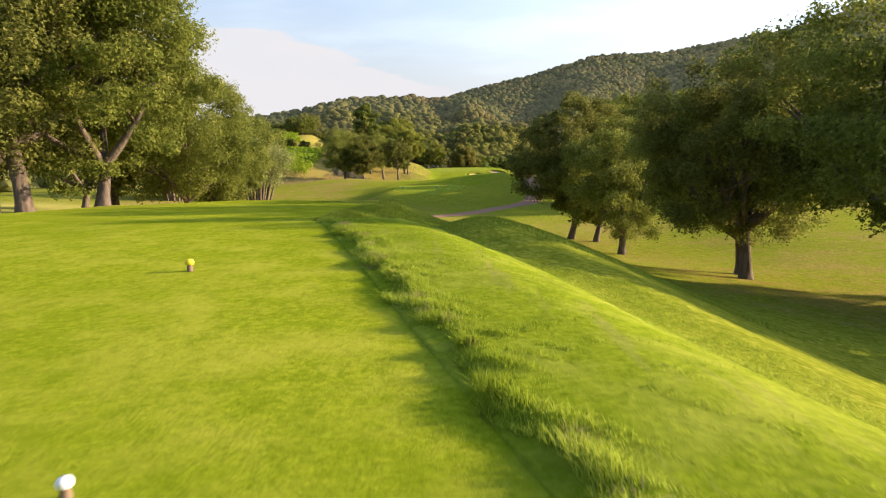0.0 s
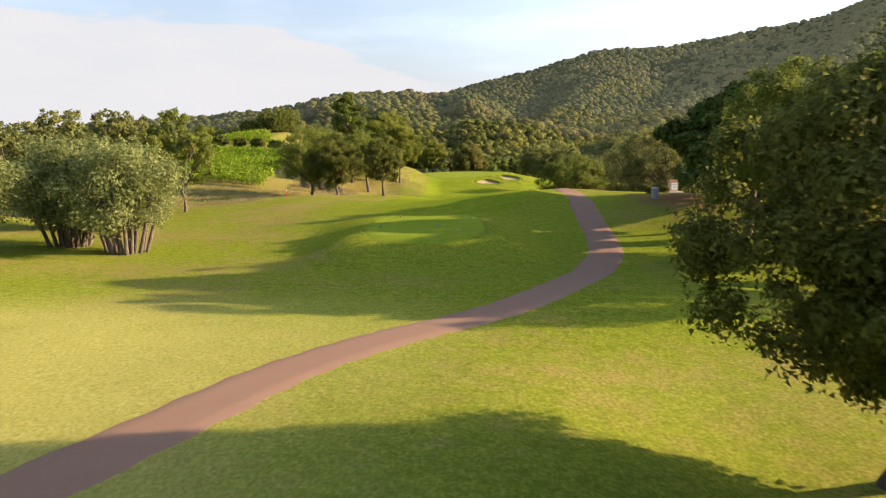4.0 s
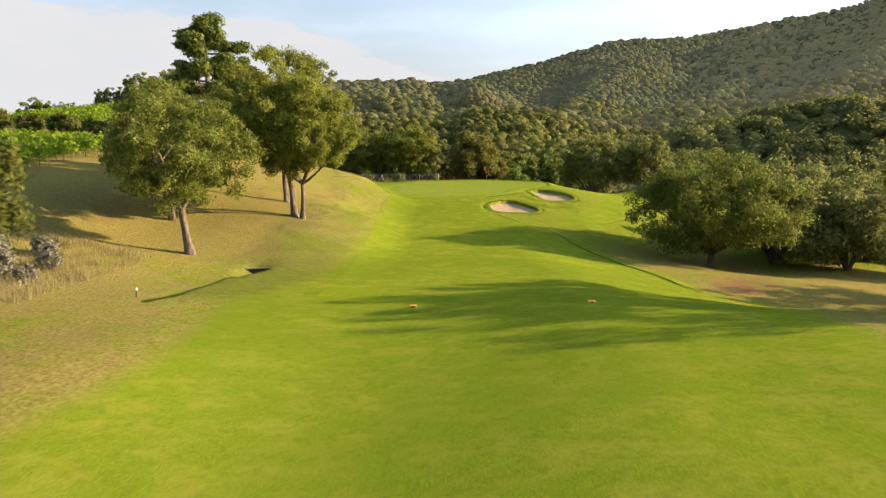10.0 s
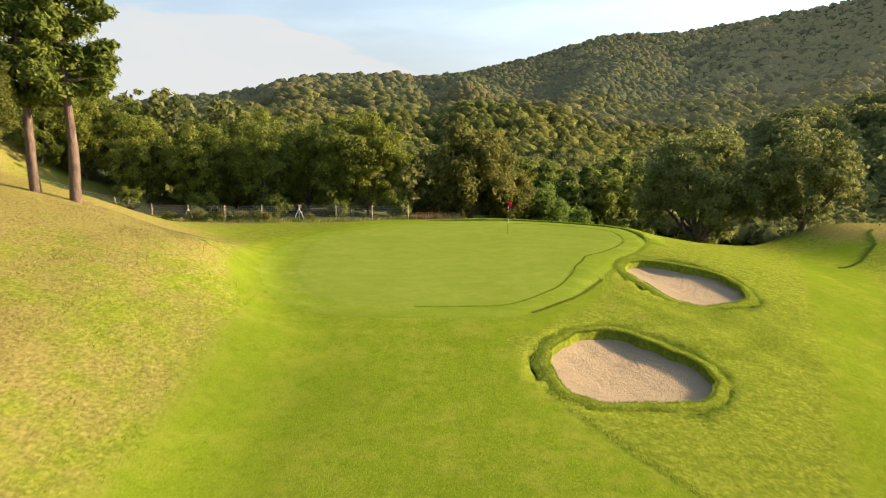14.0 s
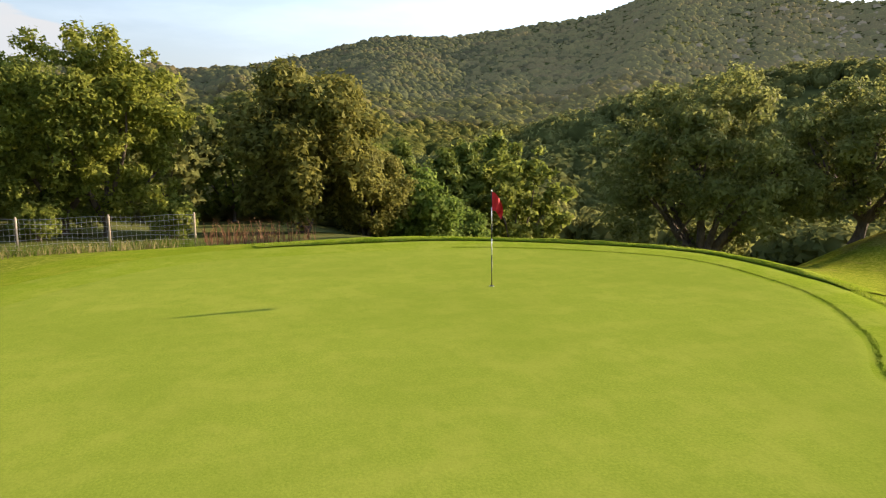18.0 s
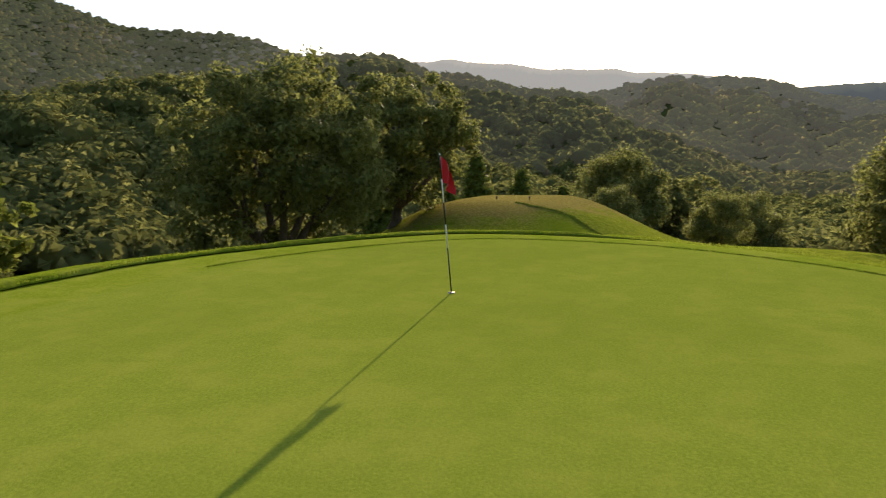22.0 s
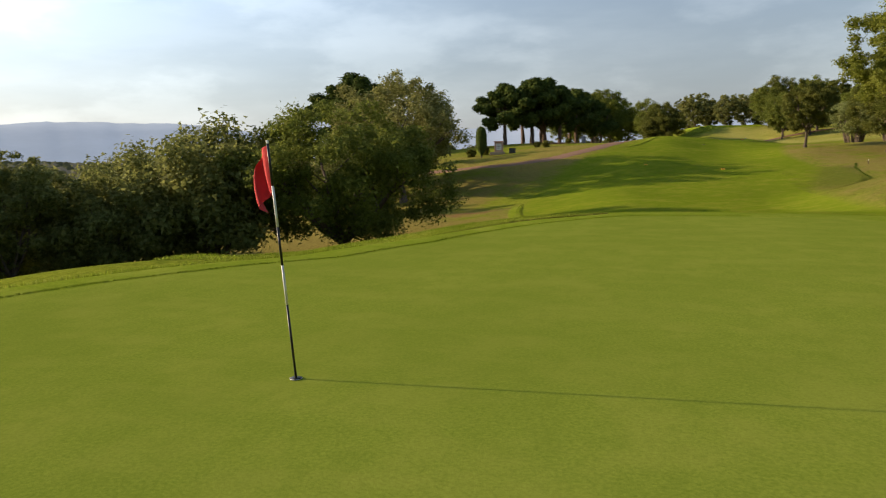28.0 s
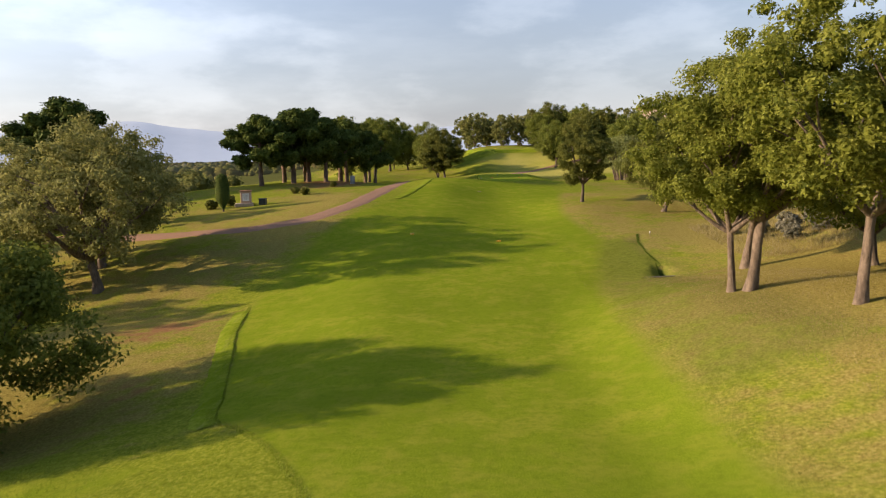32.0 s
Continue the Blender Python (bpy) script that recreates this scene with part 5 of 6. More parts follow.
def wood_clumps(name, x, y, size, k, leaf, seed, material, label, heart=0.75, flat=0.9, lumps=1):
    """One clump of leaf sprays for each tree of a far wood, about a lumpy dense heart."""
    g = np.random.default_rng(seed)
    c = np.column_stack([x, y, sheet_height(x, y) + size * 0.5 * flat])
    d = g.normal(size=(len(x), k, 3))
    d[..., 2] = np.abs(d[..., 2]) * 1.0 - 0.15
    d /= np.linalg.norm(d, axis=2)[..., None]
    p = c[:, None] + d * size[:, None, None] * np.array([1, 1, 1.1 * flat]) * (0.75 + 0.3 * g.random((len(x), k, 1)))
    nr = d + g.normal(size=d.shape) * 0.3 + np.array([0, 0, 0.2])
    nr /= np.linalg.norm(nr, axis=2)[..., None]
    t = np.cross(nr, g.normal(size=d.shape))
    t /= np.linalg.norm(t, axis=2)[..., None]
    b = np.cross(nr, t)
    s = size[:, None, None] * leaf * g.uniform(0.7, 1.2, (len(x), k, 1))
    q = np.stack([p - t * s - b * s * 0.7, p + t * s - b * s * 0.7, p + b * s * 1.1], 2).reshape(-1, 3)
    if lumps:
        bm = bmesh.new()
        bmesh.ops.create_icosphere(bm, subdivisions=1, radius=1.0)
        ball, tri = np.array([v.co for v in bm.verts]), np.array([[v.index for v in f.verts] for f in bm.faces])
        bm.free()
    else:
        # a low five-sided dome is enough so far off
        a = np.arange(5) * 2 * np.pi / 5
        ball = np.vstack([np.column_stack([np.cos(a), np.sin(a), 0 * a - 0.45]), np.column_stack([0.72 * np.cos(a + 0.6), 0.72 * np.sin(a + 0.6), 0 * a + 0.6]), [[0.1, 0, 1.0]]])
        tri = np.array([[i, (i + 1) % 5, 5 + i] for i in range(5)] + [[(i + 1) % 5, 5 + (i + 1) % 5, 5 + i] for i in range(5)] + [[5 + i, 5 + (i + 1) % 5, 10] for i in range(5)])
    m = len(ball)
    lump = ball[None] * (heart * size[:, None, None]) * g.uniform(0.72, 1.18, (len(x), m, 1)) * np.array([1, 1, flat])
    core = (c[:, None] + lump).reshape(-1, 3)
    faces = np.vstack([np.arange(len(q)).reshape(-1, 3), (tri[None] + m * np.arange(len(x))[:, None, None] + len(q)).reshape(-1, 3)])
    ob = mesh_object(name, np.vstack([q, core]), faces, material)
    return tagged(ob, label, "woods", kind="stuff")


def wood_spots(seed, n, r0, r1, even=0.0):
    """Spots round the green; even: 0 thins out with distance, 1 keeps the same number for each metre outwards."""
    g = np.random.default_rng(seed)
    u = g.random(n)
    az, r = g.uniform(-180, 180, n), (1 - even) * r0 * np.exp(u * np.log(r1 / r0)) + even * (r0 + u * (r1 - r0))
    keep = ((az > -34) & (az < 132)) | (g.random(n) < 0.22)
    az, r = az[keep], r[keep]
    x, y = HUB[0] + r * np.sin(np.radians(az)), HUB[1] + r * np.cos(np.radians(az))
    out = ~((x > -46) & (x < 46) & (y < 232)) & ~((x < -20) & (x > -110) & (y > 100) & (y < 250)) & ~((x > -20) & (y < 60) & (x < 140) & (r < 420))
    return x[out], y[out], r[out], g


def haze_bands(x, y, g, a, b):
    """Woods by azimuth for weaker or stronger painted haze: clear, hazy and sunward, with loose borders."""
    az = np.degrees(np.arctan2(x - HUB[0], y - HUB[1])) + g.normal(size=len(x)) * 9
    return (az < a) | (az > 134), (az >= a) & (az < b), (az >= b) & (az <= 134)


def far_woods():
    x, y, r, g = wood_spots(8, 9000, 58, 175)
    wood_clumps("near_valley_woods", x, y, g.uniform(1.1, 2.9, len(x)), 90, 0.14, 13, WOODS, "mixed woods on the slopes just below the hole", 0.85, 0.85)
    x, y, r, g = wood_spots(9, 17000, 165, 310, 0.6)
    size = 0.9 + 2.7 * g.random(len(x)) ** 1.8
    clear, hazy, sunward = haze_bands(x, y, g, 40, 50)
    # the sunward part already has haze painted on as a faint leaf glow
    for pick, name, material, label in ((clear | hazy, "valley_woods", HILLS, "mixed oak and pine woods on the valley slopes"), (sunward, "backdrop_valley_woods", HILLS_SUNWARD, "dim woods across the valley under the sun with haze painted on as glow")):
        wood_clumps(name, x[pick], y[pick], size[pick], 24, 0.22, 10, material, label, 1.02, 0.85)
    # beyond that all leaves carry a painted haze glow, stronger towards the sun
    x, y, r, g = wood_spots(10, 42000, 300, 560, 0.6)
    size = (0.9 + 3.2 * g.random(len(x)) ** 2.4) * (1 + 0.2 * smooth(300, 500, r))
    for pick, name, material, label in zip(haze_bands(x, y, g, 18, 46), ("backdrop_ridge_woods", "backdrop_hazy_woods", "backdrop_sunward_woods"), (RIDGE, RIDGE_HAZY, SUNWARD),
                                           ("oak and pine woods on the ridges across the valley", "woods on the side of the valley under a faint painted haze", "oak woods on the ridge under the sun in painted haze")):
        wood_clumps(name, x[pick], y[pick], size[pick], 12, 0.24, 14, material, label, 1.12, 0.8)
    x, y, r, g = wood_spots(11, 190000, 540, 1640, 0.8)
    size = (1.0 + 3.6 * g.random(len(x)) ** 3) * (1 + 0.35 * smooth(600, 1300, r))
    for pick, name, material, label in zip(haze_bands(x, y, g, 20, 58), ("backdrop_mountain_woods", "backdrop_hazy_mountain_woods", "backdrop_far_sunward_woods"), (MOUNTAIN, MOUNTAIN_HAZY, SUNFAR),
                                           ("dense scrub and oak woods over the distant mountain", "scrub on the shoulder of the mountain in painted haze", "woods on the far hill under the sun, pale with painted haze")):
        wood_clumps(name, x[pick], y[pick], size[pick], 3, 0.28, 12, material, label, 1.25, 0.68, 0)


far_woods()


def painted_haze_material(name, colour, glow):
    """Distant land with kilometres of haze painted into its colour and an even glow."""
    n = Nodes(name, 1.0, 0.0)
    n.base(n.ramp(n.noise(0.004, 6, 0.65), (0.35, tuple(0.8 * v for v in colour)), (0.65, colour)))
    # the emission is the painted brightness of the haze
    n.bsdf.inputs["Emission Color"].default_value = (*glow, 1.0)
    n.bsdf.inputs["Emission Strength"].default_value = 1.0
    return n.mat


def far_ridge(name, az, el, r, material, label):
    """A long ridge at the edge of sight: heights as angles seen from the green."""
    a = np.linspace(az[0], az[-1], 160)
    g = np.random.default_rng(len(name))
    rough = np.convolve(g.normal(size=168), np.ones(9) / 9, "valid") * 0.16 + g.normal(size=160) * 0.02
    e = hermite(az, el, a) + rough * smooth(0, 8, np.minimum(a - az[0], az[-1] - a))
    rows = []
    for f, h in ((0.80, 0.0), (0.88, 0.45), (0.95, 0.8), (1.0, 1.0), (1.1, 0.5)):
        d = r * f
        z = HUB[2] + (r * np.tan(np.radians(e)) + 60) * h - 60
        rows.append(np.column_stack([HUB[0] + d * np.sin(np.radians(a)), HUB[1] + d * np.cos(np.radians(a)), z]))
    ob = mesh_object(name, np.array(rows).reshape(-1, 3), grid_faces(5, 160), material)
    return tagged(ob, label, "hills", kind="structure")


far_ridge("backdrop_ridge", (92, 98, 105, 108, 115, 120, 126), (3.4, 4.0, 3.9, 3.0, 2.5, 1.1, 0.2), 1700, painted_haze_material("hazy_woods", (0.06, 0.07, 0.055), (0.045, 0.048, 0.050)), "wooded ridge across the valley in painted haze")
far_ridge("backdrop_ridge_sunward", (62, 68, 72, 78, 87, 94), (5.2, 6.5, 6.5, 5.9, 5.4, 4.6), 2300, painted_haze_material("sunlit_haze", (0.10, 0.10, 0.09), (0.22, 0.21, 0.19)), "ridge under the sun, pale with painted haze")
far_ridge("backdrop_hills", (112, 119, 126, 132, 140, 146, 154, 158, 162, 170, 180, 190), (1.6, 2.1, 2.3, 2.7, 2.7, 2.0, 2.9, 2.3, 1.9, 2.2, 2.2, 1.5), 2900, painted_haze_material("blue_haze", (0.20, 0.23, 0.27), (0.17, 0.195, 0.225)), "distant hills beyond the plain, blue with painted haze")


# ---- grass that stands up ----
def blades(name, spots, height, width, material, label, seed, lean=0.35, jitter=0.5, lift=0.0, height_of=ground_height):
    """Tufts of single blades at the given x, y: bent tapering strips."""
    g = np.random.default_rng(seed)
    n = len(spots)
    h = height * (1 - jitter + 2 * jitter * g.random(n)) if np.isscalar(height) else height * (1 - jitter + 2 * jitter * g.random(n))
    a = g.uniform(0, 2 * np.pi, n)
    side = np.column_stack([np.cos(a), np.sin(a), 0 * a])
    b = g.uniform(0, 2 * np.pi, n)
    out = np.column_stack([np.cos(b), np.sin(b), 0 * b]) * (lean * h * g.random(n))[:, None]
    base = np.column_stack([spots, height_of(spots[:, 0], spots[:, 1]) - 0.01 + lift])
    up = np.array([0, 0, 1.0])
    w = width * (0.6 + 0.8 * g.random(n))[:, None]
    mid = base + 0.55 * h[:, None] * up + 0.35 * out
    tip = base + h[:, None] * up * 0.95 + out
    v = np.stack([base - side * w, base + side * w, mid + side * w * 0.7, mid - side * w * 0.7, tip], 1).reshape(-1, 3)
    i = np.arange(n)[:, None] * 5
    f = np.concatenate([i + np.array([[0, 1, 2]]), i + np.array([[0, 2, 3]]), i + np.array([[3, 2, 4]])], 0)
    ob = mesh_object(name, v, f, material, shade=False)
    return tagged(ob, label, "grass", kind="stuff")


def along(xs, ys, width, per_metre, seed):
    """Random spots on a band along a line."""
    g = np.random.default_rng(seed)
    p = np.column_stack([xs, ys])
    s = np.r_[0, np.cumsum(np.hypot(*np.diff(p, axis=0).T))]
    n = int(s[-1] * per_metre)
    u = g.uniform(0, s[-1], n)
    q = np.column_stack([np.interp(u, s, p[:, 0]), np.interp(u, s, p[:, 1])])
    return q + g.uniform(-width / 2, width / 2, (n, 2))


g1 = np.random.default_rng(21)
n1 = 175000
sy = g1.uniform(-3.0, 11.2, n1)
su = g1.random(n1) ** 1.5 * 4.2
keep1 = sy < 10.9 - 0.25 * np.abs(su - 1.0) ** 2
sy, su = sy[keep1], su[keep1]
blades("tall_grass_strip", np.column_stack([strip_edge(sy) + 0.05 + su + 0.08 * np.sin(sy * 2.7) + 0.05 * np.sin(sy * 7.1), sy]), (0.028 + 0.062 * np.exp(-su / 0.40)) * (0.55 + 0.9 * np.clip(np.sin(sy * 9 + 3 * np.sin(sy * 2.3) + 5 * su) * np.sin(su * 11 + sy * 4), 0, 1)), 0.0036, SHAGGY,
       "strip of shaggy uncut grass along the tee edge", 22, 1.1, lift=0.03, height_of=strip_rise)
g2 = np.random.default_rng(61)
cy = g2.uniform(-1.5, 9.5, 30)
ey = np.repeat(cy, 90) + g2.normal(size=30 * 90) * 0.055
blades("dead_edge_grass", np.column_stack([strip_edge(ey) + 0.08 + np.repeat(g2.uniform(-0.05, 0.22, 30), 90) + g2.normal(size=len(ey)) * 0.04, ey]), 0.055, 0.0034, STRAW,
       "dead bleached tufts along the edge of the uncut strip", 62, 1.6, lift=0.03, height_of=strip_rise)
ey = g2.uniform(-1.5, 10.6, 4500)
blades("dark_edge_grass", np.column_stack([strip_edge(ey) + 0.10 + np.abs(g2.normal(size=len(ey))) * 0.09, ey]), 0.05, 0.0034, WEED,
       "dark coarse grass at the foot of the uncut strip", 63, 1.2, lift=0.0, height_of=strip_rise)
blades("bunker_lip_grass", np.vstack(LIP_SPOTS), 0.08, 0.007, BLADE, "ragged longer grass on the lips of the bunkers", 31, 0.8, height_of=land)
for k, (line, tall) in enumerate(STEPS):
    blades("step_grass", along(line[:, 0], line[:, 1], 0.4, 260, 70 + k), 0.05, 0.006, BLADE, "blades of longer grass standing on the mower's step", 72 + k, 0.7, lift=tall * 0.8)
for k, yy in enumerate((np.arange(103, 120, 0.5), np.arange(150, 179, 0.5))):
    blades("fairway_edge_grass", along(fairway(yy)[1] + 0.2, yy, 0.3, 130, 23 + 60 * k), 0.07, 0.007, BLADE, "line of longer grass along the fairway edge", 24 + 60 * k)
ring = green_ring(1.85)[90:158]
blades("collar_edge_grass", along(ring[:, 0], ring[:, 1], 0.28, 300, 25), 0.075, 0.006, BLADE, "longer grass round the outside of the collar", 26)
ring = turn[318:354]
blades("collar_foot_grass", along(ring[:, 0], ring[:, 1], 0.14, 320, 77), 0.055, 0.006, DULL, "ragged longer grass at the foot of the collar", 78, lift=0.02)
ring = np.vstack([green_ring(0.12)[98:180], green_ring(0.12)[:8]])
blades("green_edge_grass", along(ring[:, 0], ring[:, 1], 0.10, 260, 27), 0.035, 0.005, COLLAR, "slightly longer grass at the edge of the green", 28, lift=0.03)
ty = np.arange(10.9, 25.0, 0.3)
tx = strip_edge(10.6) - 0.35 * smooth(10.2, 11.4, ty) - 3.0 * np.clip((ty - 19.6) / 5.7, 0, 1) ** 2.2
blades("tee_front_grass", along(tx + 0.25, ty, 0.7, 420, 35), 0.06, 0.005, BLADE, "longer grass along the front edge of the back tee", 36, 0.9)
blades("bank_grass", np.column_stack([np.random.default_rng(37).uniform(-2.2, 7.0, 34000), np.random.default_rng(38).uniform(11, 26, 34000)]), 0.05, 0.006, BLADE, "rough grass on the shaded bank below the tee", 39, 1.0)
ring = round_box(-1.4, 82.3, 4.1, 8.45, 3.6, n=120)
blades("tee_edge_grass", along(np.r_[ring[:, 0], ring[0, 0]], np.r_[ring[:, 1], ring[0, 1]], 0.25, 70, 29), 0.045, 0.006, BLADE, "longer grass round the middle tee", 30)


# ---- things on the course ----
def lathe(profile, sides=16, closed=True):
    """A turned body from (radius, height) pairs."""
    bm = bmesh.new()
    rings = []
    for r, z in profile:
        rings.append([bm.verts.new((r * math.cos(2 * math.pi * i / sides), r * math.sin(2 * math.pi * i / sides), z)) for i in range(sides)])
    for a, b in zip(rings, rings[1:]):
        for i in range(sides):
            bm.faces.new((a[i], a[(i + 1) % sides], b[(i + 1) % sides], b[i]))
    if closed:
        bm.faces.new(rings[0][::-1])
        bm.faces.new(rings[-1])
    for f in bm.faces:
        f.smooth = True
    return bm


def block(x0, x1, y0, y1, z0, z1, bevel=0.01):
    bm = bmesh.new()
    bmesh.ops.create_cube(bm, size=1.0)
    for v in bm.verts:
        v.co = Vector(((x0 + x1) / 2 + v.co.x * (x1 - x0), (y0 + y1) / 2 + v.co.y * (y1 - y0), (z0 + z1) / 2 + v.co.z * (z1 - z0)))
    if bevel > 0:
        bmesh.ops.bevel(bm, geom=bm.edges[:], offset=bevel, segments=2, profile=0.5, affect="EDGES")
    return bm


RED = plain_material("red_cloth", (0.55, 0.012, 0.015), 0.75, 0, 0.12, 6)
WHITE = plain_material("white_paint", (0.78, 0.77, 0.73), 0.45, 0, 0.05)
BLACK = plain_material("black_paint", (0.015, 0.015, 0.016), 0.4, 0, 0.1)
METAL = plain_material("galvanised_steel", (0.42, 0.43, 0.43), 0.45, 0.8, 0.12)
STONE = plain_material("pale_stone", (0.50, 0.40, 0.30), 0.9, 0, 0.2, 5)
PLASTER = plain_material("pinkish_plaster", (0.55, 0.37, 0.27), 0.9, 0, 0.1, 4)
WOOD = plain_material("weathered_wood", (0.22, 0.15, 0.09), 0.85, 0, 0.25, 9)
GREY = plain_material("grey_bin_plastic", (0.30, 0.30, 0.29), 0.6, 0, 0.12)
DARKP = plain_material("dark_bin_plastic", (0.03, 0.035, 0.033), 0.5, 0, 0.12)
TILE = plain_material("terracotta_tiles", (0.42, 0.20, 0.11), 0.85, 0, 0.2, 6)

CONCRETE = plain_material("dark_concrete", (0.13, 0.115, 0.09), 0.9, 0, 0.25, 8)

CUP = (7.95, 202.40, -9.0 + 0.045)


def flagstick():
    top = empty("flagstick", "striped golf flagstick with limp red flag standing in its hole", "flagstick")
    top.matrix_basis = Matrix.Translation(CUP) @ Matrix.Rotation(radians(-5.2), 4, "X") @ Matrix.Rotation(radians(1.2), 4, "Y")
    marks = (-0.12, 0.70, 1.06, 1.40, 1.76, 2.12)
    for i, (a, b) in enumerate(zip(marks, marks[1:])):
        part("pole_section", lathe(((0.011, a), (0.011, b)), 12), BLACK if i % 2 == 0 else WHITE, top, "black painted section" if i % 2 == 0 else "white painted section")
    part("pole_tip", lathe(((0.0095, 2.12), (0.012, 2.125), (0.012, 2.14), (0.004, 2.15)), 12), WHITE, top)
    bm = bmesh.new()
    nu, nv = 22, 16
    hang = radians(90 - 112)
    rows = []
    for i in range(nu):
        u = i / (nu - 1)
        row = []
        for j in range(nv):
            v = j / (nv - 1)
            out = 0.24 * v ** 0.8 * (0.55 + 0.45 * math.sin(math.pi * (0.2 + 0.6 * u)))
            fold = 0.065 * math.sin(v * 9.0 + u * 2.0) * v ** 0.5 * (0.4 + 0.8 * u)
            x = math.cos(hang) * out - math.sin(hang) * fold
            y = math.sin(hang) * out + math.cos(hang) * fold
            z = 2.10 - 0.40 * u - 0.22 * v * (0.35 + 0.65 * v) + 0.01 * math.sin(6 * u + 7 * v)
            row.append(bm.verts.new((x + 0.011 * math.cos(hang), y + 0.011 * math.sin(hang), z)))
        rows.append(row)
    for a, b in zip(rows, rows[1:]):
        for j in range(nv - 1):
            f = bm.faces.new((a[j], a[j + 1], b[j + 1], b[j]))
            f.smooth = True
    flag = part("flag", bm, RED, top, "limp folded red cloth flag")
    cup = tagged(new("hole_cup"), "white-rimmed golf hole sunk in the green", "golf hole")
    cup.matrix_basis = Matrix.Translation(CUP)
    part("rim", lathe(((0.054, 0.000), (0.058, 0.001), (0.058, 0.003), (0.054, 0.0035)), 28, False), WHITE, cup, "pale rim of the hole")
    # flat black disc paints the shade down the hole
    part("liner", lathe(((0.054, 0.0065), (0.054, 0.003)), 28, True), BLACK, cup, "black disc for the shade inside the hole")
    return top


flagstick()


def tee_marker(x, y, colour, name, label, size=1.0):
    top = empty("tee_marker", label, "tee marker", "tee markers")
    top.matrix_basis = Matrix.Translation((x, y, at(x, y, 0.03)))
    s = size
    part("base", lathe(((0.035 * s, -0.02), (0.04 * s, 0.01), (0.036 * s, 0.075 * s), (0.03 * s, 0.085 * s)), 14), WOOD, top, "dark round wooden base")
    part("cap", lathe(((0.03 * s, 0.085 * s), (0.056 * s, 0.095 * s), (0.058 * s, 0.125 * s), (0.045 * s, 0.152 * s), (0.012 * s, 0.163 * s)), 18),
         plain_material(name, colour, 0.45, 0, 0.08), top, label.split()[0] + " domed cap")
    return top


YEL, BLU, REDM, ORA = (0.75, 0.62, 0.02), (0.01, 0.14, 0.45), (0.55, 0.03, 0.02), (0.75, 0.40, 0.02)
tee_marker(-2.56, 5.8, YEL, "yellow_cap", "yellow domed tee marker on the mown back tee", 0.85)
tee_marker(-1.30, 0.80, (0.8, 0.8, 0.78), "white_cap", "white domed tee marker on the mown back tee", 0.6)
tee_marker(-4.35, 79.8, BLU, "blue_cap", "blue domed tee marker on the middle tee", 1.15)
tee_marker(-0.5, 79.7, BLU, "blue_cap", "blue domed tee marker on the middle tee", 1.15)
tee_marker(-3.41, 87.4, REDM, "red_cap", "red domed tee marker at the tee front", 1.15)
tee_marker(0.5, 87.3, REDM, "red_cap", "red domed tee marker at the tee front", 1.15)


def block_marker(x, y):
    top = empty("block_marker", "flat orange block tee marker on the fairway", "tee marker", "tee markers")
    top.matrix_basis = Matrix.Translation((x, y, at(x, y)))
    part("block", block(-0.15, 0.15, -0.11, 0.11, -0.02, 0.11, 0.025), plain_material("orange_paint", ORA, 0.5, 0, 0.15, 8), top)
    part("plaque", block(-0.05, 0.05, -0.116, -0.108, 0.03, 0.085, 0), plain_material("red_paint", REDM, 0.5), top, "small red plaque")


block_marker(1.5, 137.8)
block_marker(8.4, 136.4)
tee_marker(35.0, 207.3, (0.05, 0.04, 0.04), "dark_cap", "dark domed tee marker on the forward tee", 0.9)
tee_marker(34.6, 209.0, (0.05, 0.04, 0.04), "dark_cap", "dark domed tee marker on the forward tee", 0.9)


def plate(x, y, w, d, material, name, label, lift=0.03):
    top = empty(name, label, "plate")
    top.matrix_basis = Matrix.Translation((x, y, at(x, y, lift)))
    part("slab", block(-w / 2, w / 2, -d / 2, d / 2, -0.06, 0.005, 0.004), material, top)
    part("inlay", block(-w * 0.4, w * 0.4, -d * 0.38, d * 0.38, 0.005, 0.010, 0), plain_material("tan_paint", (0.46, 0.28, 0.09), 0.8) if material is WOOD else WOOD, top, "inset panel")


plate(2.74, 110.2, 0.42, 0.30, WOOD, "distance_plate", "small brown ground plate set in the mown grass", 0.01)
plate(2.15, 86.2, 0.22, 0.16, STONE, "tee_plate", "small pale plate set in the tee", 0.06)
plate(0.85, 78.0, 0.22, 0.16, STONE, "tee_plate", "small pale plate set in the tee", 0.06)


